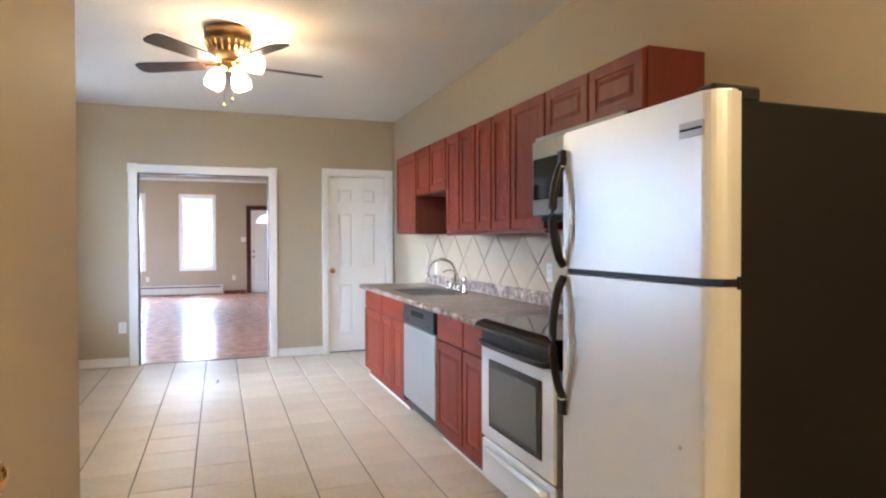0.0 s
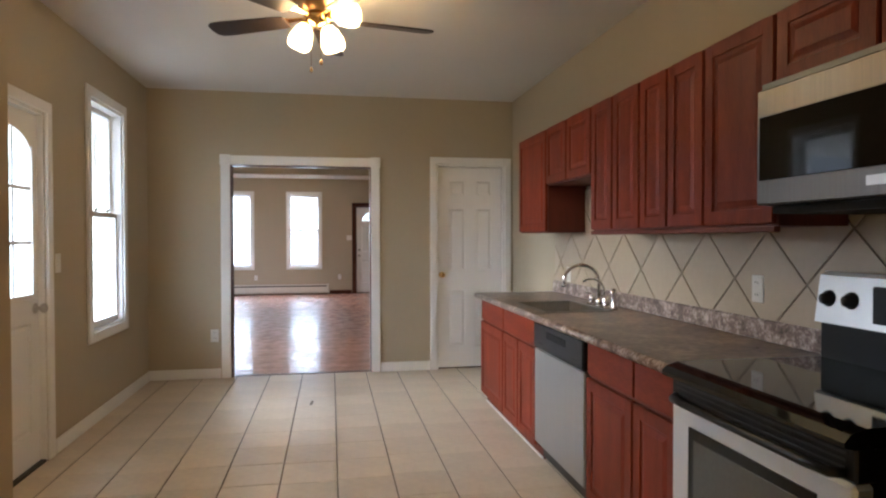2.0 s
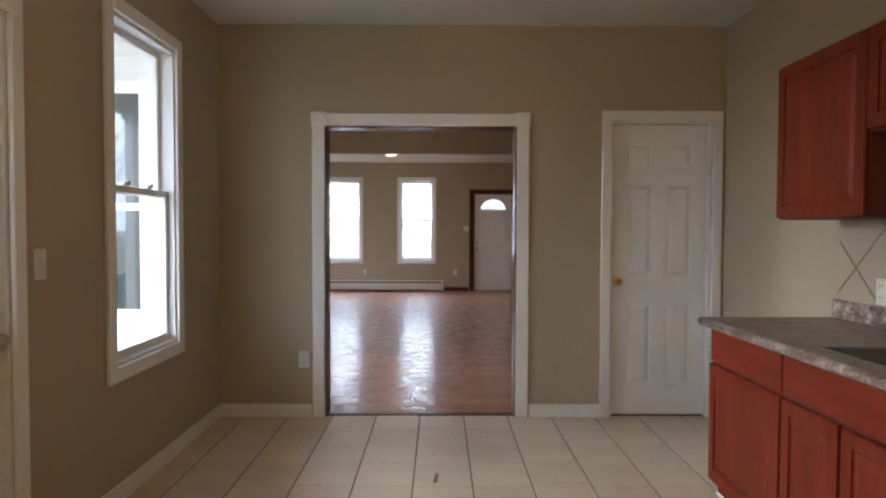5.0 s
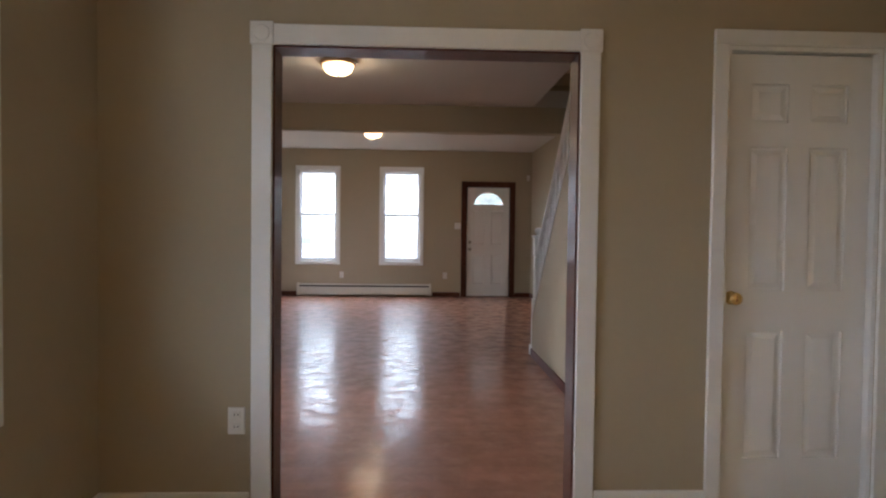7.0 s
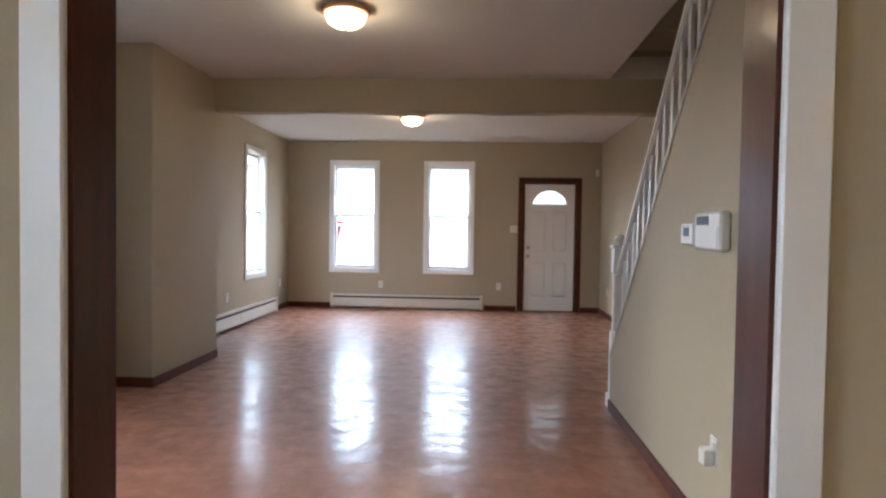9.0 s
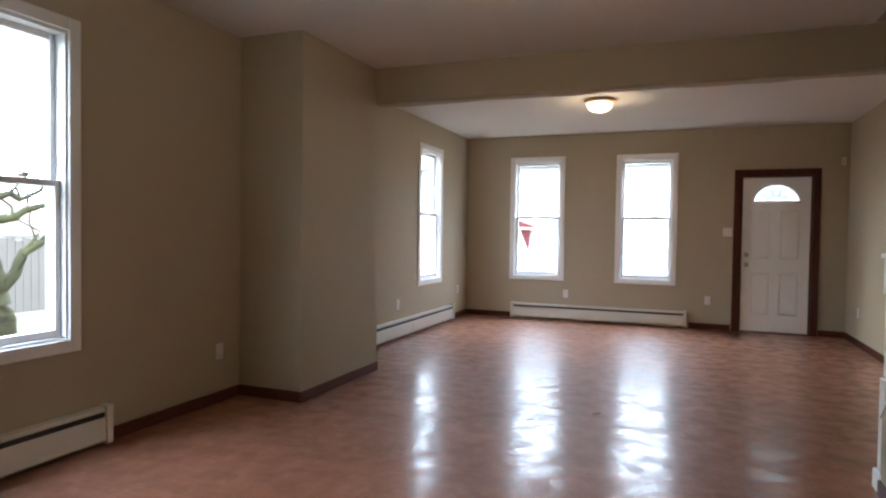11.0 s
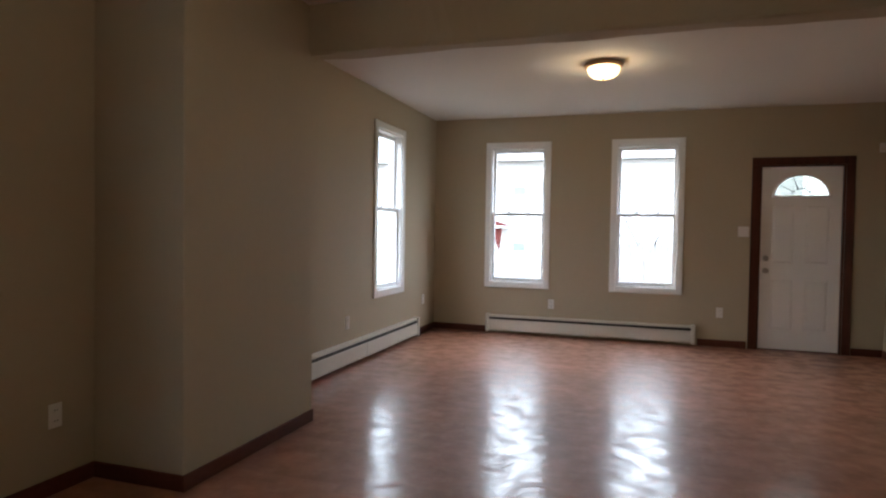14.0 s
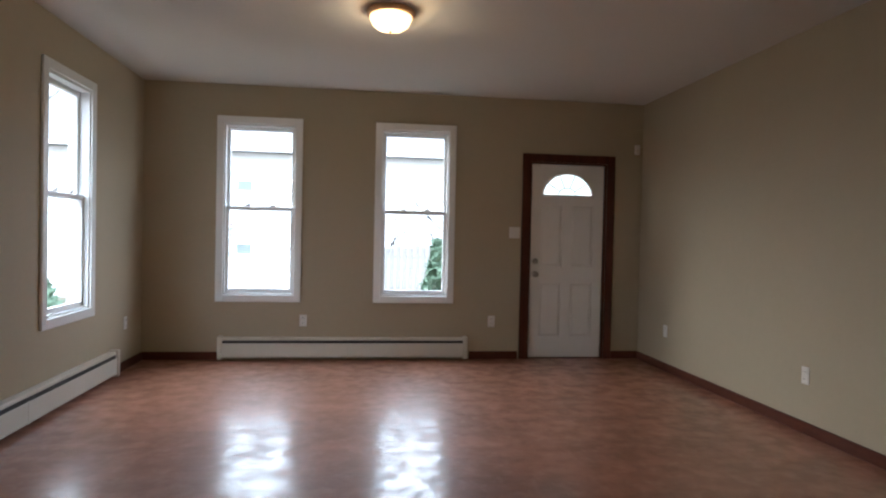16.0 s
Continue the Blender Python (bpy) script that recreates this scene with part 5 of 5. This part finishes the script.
M_GREYROOF = material("grey_roof_shingles", (0.20, 0.20, 0.205), 0.9, second=(0.14, 0.14, 0.145), scale=8)
# right part of the wall is added so both front windows look equally bright
nb = house("neighbour_house", -11.0, 3.6, 27.0, 36.0, 4.05, 2.6, "y", [(-5.52, 0.1)], "white sided house across the street with a red porch gable", M_SIDING, M_GREYROOF)
GABLE = Matrix(((1, 0, 0, 0), (0, 0, -1, 0), (0, 1, 0, 0), (0, 0, 0, 1)))
for z in (0.78, 2.5):
    w = part("small_window", boxes((-4.40, -3.88, 26.95, 26.977, z - 0.16, z + 0.24)), M_WHITE, nb)
    part("pane", boxes((-4.33, -3.95, 26.945, 26.949, z - 0.09, z + 0.17)), M_PALEPANE, w)
part("gutter", boxes((-11.3, 3.9, 26.50, 26.60, 3.44, 3.52), bevel=0.01), M_SIDING, nb)
part("porch_roof", prism(bmesh.new(), [(-4.46, 1.456), (-4.46, 1.49), (-5.93, 1.97), (-7.40, 1.49), (-7.40, 1.456)], 0.6, Matrix.Translation((0, 27.0, 0)) @ GABLE), M_ROOFRED, nb, "red porch gable")
part("porch_fascia", boxes((-7.44, -4.42, 26.36, 27.0, 1.40, 1.454)), M_SIDING, nb)
for x, k in ((-4.66, 1), (-7.20, -1)):
    part("porch_bracket", prism(bmesh.new(), [(x - 0.265 * k, 1.398), (x + 0.07 * k, 1.398), (x, 0.70)], 0.12, Matrix.Translation((0, 26.6, 0)) @ GABLE), M_ROOFRED, nb)
house("garden_shed", -24.0, -17.0, 9.0, 19.5, 1.6, 1.5, "x", [], "low pale outbuilding with a brown shingle roof beyond the fence", M_SIDING, M_SHINGLE)


def fence(x0, y0, x1, y1, n, label, wood):
    t = thing("board_fence", ((x0 + x1) / 2, (y0 + y1) / 2, GZ), label, "fence")
    rng = random.Random(3)
    d = Vector((x1 - x0, y1 - y0, 0))
    a = math.atan2(d.y, d.x)
    step = d.length / n
    me = None
    for k in range(n):
        c = Vector((x0, y0, GZ)) + d * ((k + 0.5) / n)
        h = 1.55 + rng.uniform(-0.04, 0.04)
        if me is None:
            bm = boxes((-step * 0.47, step * 0.47, -0.011, 0.011, 0.05, 1.6), bevel=0.003)
            o = part("board", bm, wood, t, local=True)
            me = o.data
        else:
            o = new("board", me)
            o.parent = t
        o.matrix_basis = Matrix.Translation(c - t.location) @ Matrix.Rotation(a, 4, "Z") @ Matrix.Diagonal((1, 1, h / 1.6, 1))
    for z in (0.4, 1.25):
        bm = boxes((-d.length / 2, d.length / 2, 0.012, 0.05, z, z + 0.09))
        o = part("rail", bm, wood, t, local=True)
        o.matrix_basis = Matrix.Rotation(a, 4, "Z")
    return t


fence(-12.5, 4.0, -12.5, 22.0, 110, "weathered grey wooden board fence across the lawn", M_FENCE)
fence(-1.2, 24.5, 8.0, 24.5, 60, "weathered pale board fence across the street", material("pale_fence_board", (0.33, 0.31, 0.29), 0.85, second=(0.15, 0.14, 0.135), scale=4, stretch=(8, 8, 0.7), bump=0.3))


def tree(x, y, h, r, seed, label, mat, levels=4, lean=0.0):
    t = thing("tree", (x, y, GZ), label, "tree")
    rng = random.Random(seed)
    trunk, limbs, twigs = bmesh.new(), bmesh.new(), bmesh.new()

    def grow(p, d, length, rad, level, bm):
        pts, rs = [p], [rad]
        n = 5
        for k in range(n):
            d = (d + Vector((rng.uniform(-1, 1), rng.uniform(-1, 1), rng.uniform(-0.4, 0.7))) * 0.16).normalized()
            p = p + d * length / n
            pts.append(p)
            rs.append(rad * (1 - 0.45 * (k + 1) / n))
        tube(bm, pts, rad, 9 if level < 2 else 5, rs)
        if level >= levels:
            return
        for k in range(3 if level else 4):
            u = rng.uniform(0.55, 1.0)
            q = pts[min(n, int(u * n))]
            e = (d * 0.6 + Vector((rng.uniform(-1, 1), rng.uniform(-1, 1), rng.uniform(-0.1, 0.8)))).normalized()
            grow(q, e, length * rng.uniform(0.55, 0.8), rs[min(n, int(u * n))] * rng.uniform(0.5, 0.75), level + 1, limbs if level < 1 else twigs)

    grow(Vector((x, y, GZ - 0.05)), Vector((lean, 0.05, 1)).normalized(), h * 0.42, r, 0, trunk)
    part("trunk", trunk, mat, t)
    part("limbs", limbs, mat, t)
    part("twigs", twigs, M_TWIG, t)
    return t




def old_tree(x, y):
    """A pruned old tree: a short stout trunk that forks low, with thick crooked limbs and a few thin shoots."""
    t = thing("tree", (x, y, GZ), "old pruned tree with mossy green bark near the window", "tree")
    rng = random.Random(12)

    def limb(name, pts, r0, r1, mat=M_BARK, sides=12, rough=0.05):
        fine = []
        for a, b in zip(pts, pts[1:]):
            for k in range(7):
                fine.append(Vector(a).lerp(Vector(b), k / 7))
        fine.append(Vector(pts[-1]))
        n = len(fine) - 1
        fine = [Vector((x, y, 0)) + p + Vector((rng.uniform(-1, 1), rng.uniform(-1, 1), 0)) * r1 * 0.12 for p in fine]
        rad = [(r0 + (r1 - r0) * k / n) * rng.uniform(1 - rough, 1 + rough) for k in range(n + 1)]
        bm = tube(bmesh.new(), fine, r0, sides, rad)
        for v in bm.verts:
            v.co += noise.noise_vector(v.co * 5.0) * r0 * 0.14 + noise.noise_vector(v.co * 16.0) * r0 * 0.12
        part(name, bm, mat, t)

    limb("trunk", [(0, 0.10, GZ - 0.05), (0.02, 0.06, 0.2), (0, 0.0, 0.75), (0.0, -0.10, 1.2), (0.02, -0.22, 1.42)], 0.17, 0.085, sides=16)
    main = [
        ([(0.02, -0.2, 1.38), (0.05, -0.34, 1.55), (0.02, -0.5, 1.60), (0.1, -0.72, 1.86), (0.1, -0.95, 1.95)], 0.075, 0.035),
        ([(0, -0.08, 1.18), (-0.05, 0.06, 1.32), (0.0, 0.22, 1.34), (0.05, 0.33, 1.43), (0.1, 0.6, 1.50)], 0.055, 0.025),
        ([(0, -0.16, 1.32), (-0.05, 0.0, 1.50), (0.02, 0.18, 1.58), (0.05, 0.26, 1.52), (0.06, 0.45, 1.62)], 0.042, 0.018),
        ([(0, -0.02, 0.62), (0.08, -0.2, 0.72), (0.1, -0.36, 0.88), (0.12, -0.6, 0.92), (0.2, -1.0, 1.12)], 0.052, 0.025),
        ([(0, 0.06, 0.62), (0.04, 0.2, 0.78), (0.05, 0.28, 1.0), (0.02, 0.45, 1.08), (0.0, 0.8, 1.3)], 0.06, 0.03),
        ([(-0.05, -0.14, 1.3), (-0.2, -0.24, 1.62), (-0.3, -0.18, 1.8)], 0.038, 0.016)]
    for pts, r0, r1 in main:
        limb("limb", pts, r0, r1)
        for k in range(5):
            p = Vector(rng.choice(pts[1:]))
            q = p + Vector((rng.uniform(-0.15, 0.15), rng.uniform(-0.2, 0.2), rng.uniform(0.08, 0.25)))
            e = q + Vector((rng.uniform(-0.15, 0.15), rng.uniform(-0.3, 0.3), rng.uniform(0.05, 0.4)))
            limb("shoot", [tuple(p), tuple(q), tuple(e)], rng.uniform(0.010, 0.020), 0.005, M_BARK, 6, 0.05)



old_tree(-6.0, 10.49)
tree(-7.6, -2.2, 5.5, 0.13, 21, "bare dark winter tree in the back yard", M_TWIG)
tree(-9.5, 21.5, 7.0, 0.16, 8, "bare grey winter tree behind the fence", M_TWIG)
tree(1.6, 25.6, 5.0, 0.06, 11, "bare grey winter tree across the street", M_TWIG)
tree(-0.4, 25.4, 4.0, 0.05, 13, "bare grey winter tree across the street", M_TWIG)
pl = thing("utility_pole", (-11.0, 13.1, GZ), "grey wooden utility pole", "pole")
bm = bmesh.new()
tube(bm, [(-11.0, 13.1, GZ), (-11.0, 13.1, 3.65)], 0.14, 10, [0.11, 0.08])
part("shaft", bm, material("weathered_pole_wood", (0.09, 0.082, 0.075), 0.9, second=(0.06, 0.054, 0.05)), pl)


def bush(x, y, r, h, seed, label):
    t = thing("bush", (x, y, GZ), label, "bush")
    rng = random.Random(seed)
    bm = bmesh.new()
    for k in range(1400):
        a, u = rng.uniform(0, 2 * math.pi), rng.random()
        rr = r * (1 - u * 0.75) * rng.uniform(0.55, 1.05)
        p = Vector((x + rr * math.cos(a), y + rr * math.sin(a), GZ + 0.1 + h * u))
        s = rng.uniform(0.05, 0.11)
        d1 = Vector((rng.uniform(-1, 1), rng.uniform(-1, 1), rng.uniform(-1, 1))).normalized() * s
        d2 = d1.orthogonal().normalized() * s * 0.5
        bm.faces.new([bm.verts.new(p + v) for v in (-d1, d2, d1, -d2)])
    part("foliage", bm, M_LEAF, t)
    bm = bmesh.new()
    tube(bm, [(x, y, GZ), (x, y, GZ + h * 0.8)], 0.05, 7, [0.06, 0.02])
    part("stem", bm, M_BARK, t)


bush(0.55, 21.0, 0.5, 1.65, 2, "dark green evergreen bush in front of the house")
bush(-6.4, 20.0, 0.8, 1.5, 6, "dark green evergreen bush beside the house")

# ---------------------------------------------------------------- tiles


def tiles_floor():
    p, g, h = 0.3003, 0.007, 0.0035
    rng = random.Random(7)
    shapes = {}
    for col in range(-5, 8):
        x = -0.051 + col * p
        row0 = rng.choice((0.0, 0.0, 0.012, -0.014, 0.03))
        for row in range(-26, 3):
            y = 6.258 + row0 + row * 0.304
            a0, a1, b0, b1 = max(x, KL), min(x + p, KR), max(y, YB), min(y + 0.304, 6.83)
            if a1 - a0 < 0.02 or b1 - b0 < 0.02 or (a1 <= BLOCK_X and b1 <= BLOCK_Y):
                continue
            size = (round(a1 - a0, 3), round(b1 - b0, 3))
            if size not in shapes:
                hx, hy = size[0] / 2 - g / 2, size[1] / 2 - h / 2
                shapes[size] = finish("tile", box(bmesh.new(), -hx, hx, -hy, hy, -0.008, 0.0, bevel=0.0015), M_TILE)
            o = new("tile", shapes[size])
            o.parent = FLOOR_K
            o.matrix_basis = pose((a0 + a1) / 2, (b0 + b1) / 2, 0.0005 + rng.uniform(-0.0006, 0.0006), rng.uniform(-0.07, 0.07), rng.uniform(-0.07, 0.07), 0)


tiles_floor()


def clip(poly, axis, val, keep):
    out = []
    for k in range(len(poly)):
        a, b = poly[k], poly[(k + 1) % len(poly)]
        ia, ib = keep * (a[axis] - val) >= 0, keep * (b[axis] - val) >= 0
        if ia:
            out.append(a)
        if ia != ib:
            u = (val - a[axis]) / (b[axis] - a[axis])
            out.append((a[0] + u * (b[0] - a[0]), a[1] + u * (b[1] - a[1])))
    return out


def tiles_splash():
    bs = solid("backsplash", boxes((R - 0.006, R - 0.0004, 1.75, 5.56, 0.87, UB + 0.32)), M_SPLASHGROUT, "beige diamond-laid tile backsplash with grey grout", "backsplash", kind="structure")
    hd = 0.215
    for i in range(-12, 12):
        for j in range(-3, 5):
            cy, cz = 3.49 + hd * (i * 2 + (j % 2)), 1.115 + hd * j
            s = hd - 0.006
            poly = [(cy - s, cz), (cy, cz - s), (cy + s, cz), (cy, cz + s)]
            for ax, v, kp in ((0, 1.76, 1), (0, 5.55, -1), (1, 0.94, 1), (1, UB + 0.30, -1)):
                poly = clip(poly, ax, v, kp) if poly else poly
            if len(poly) < 3:
                continue
            bm = bmesh.new()
            prism(bm, poly, 0.006, Matrix(((0, 0, -1, R - 0.006), (1, 0, 0, 0), (0, 1, 0, 0), (0, 0, 0, 1))))
            o = new("tile", finish("tile", bm, M_SPLASH))
            o.parent = bs


tiles_splash()
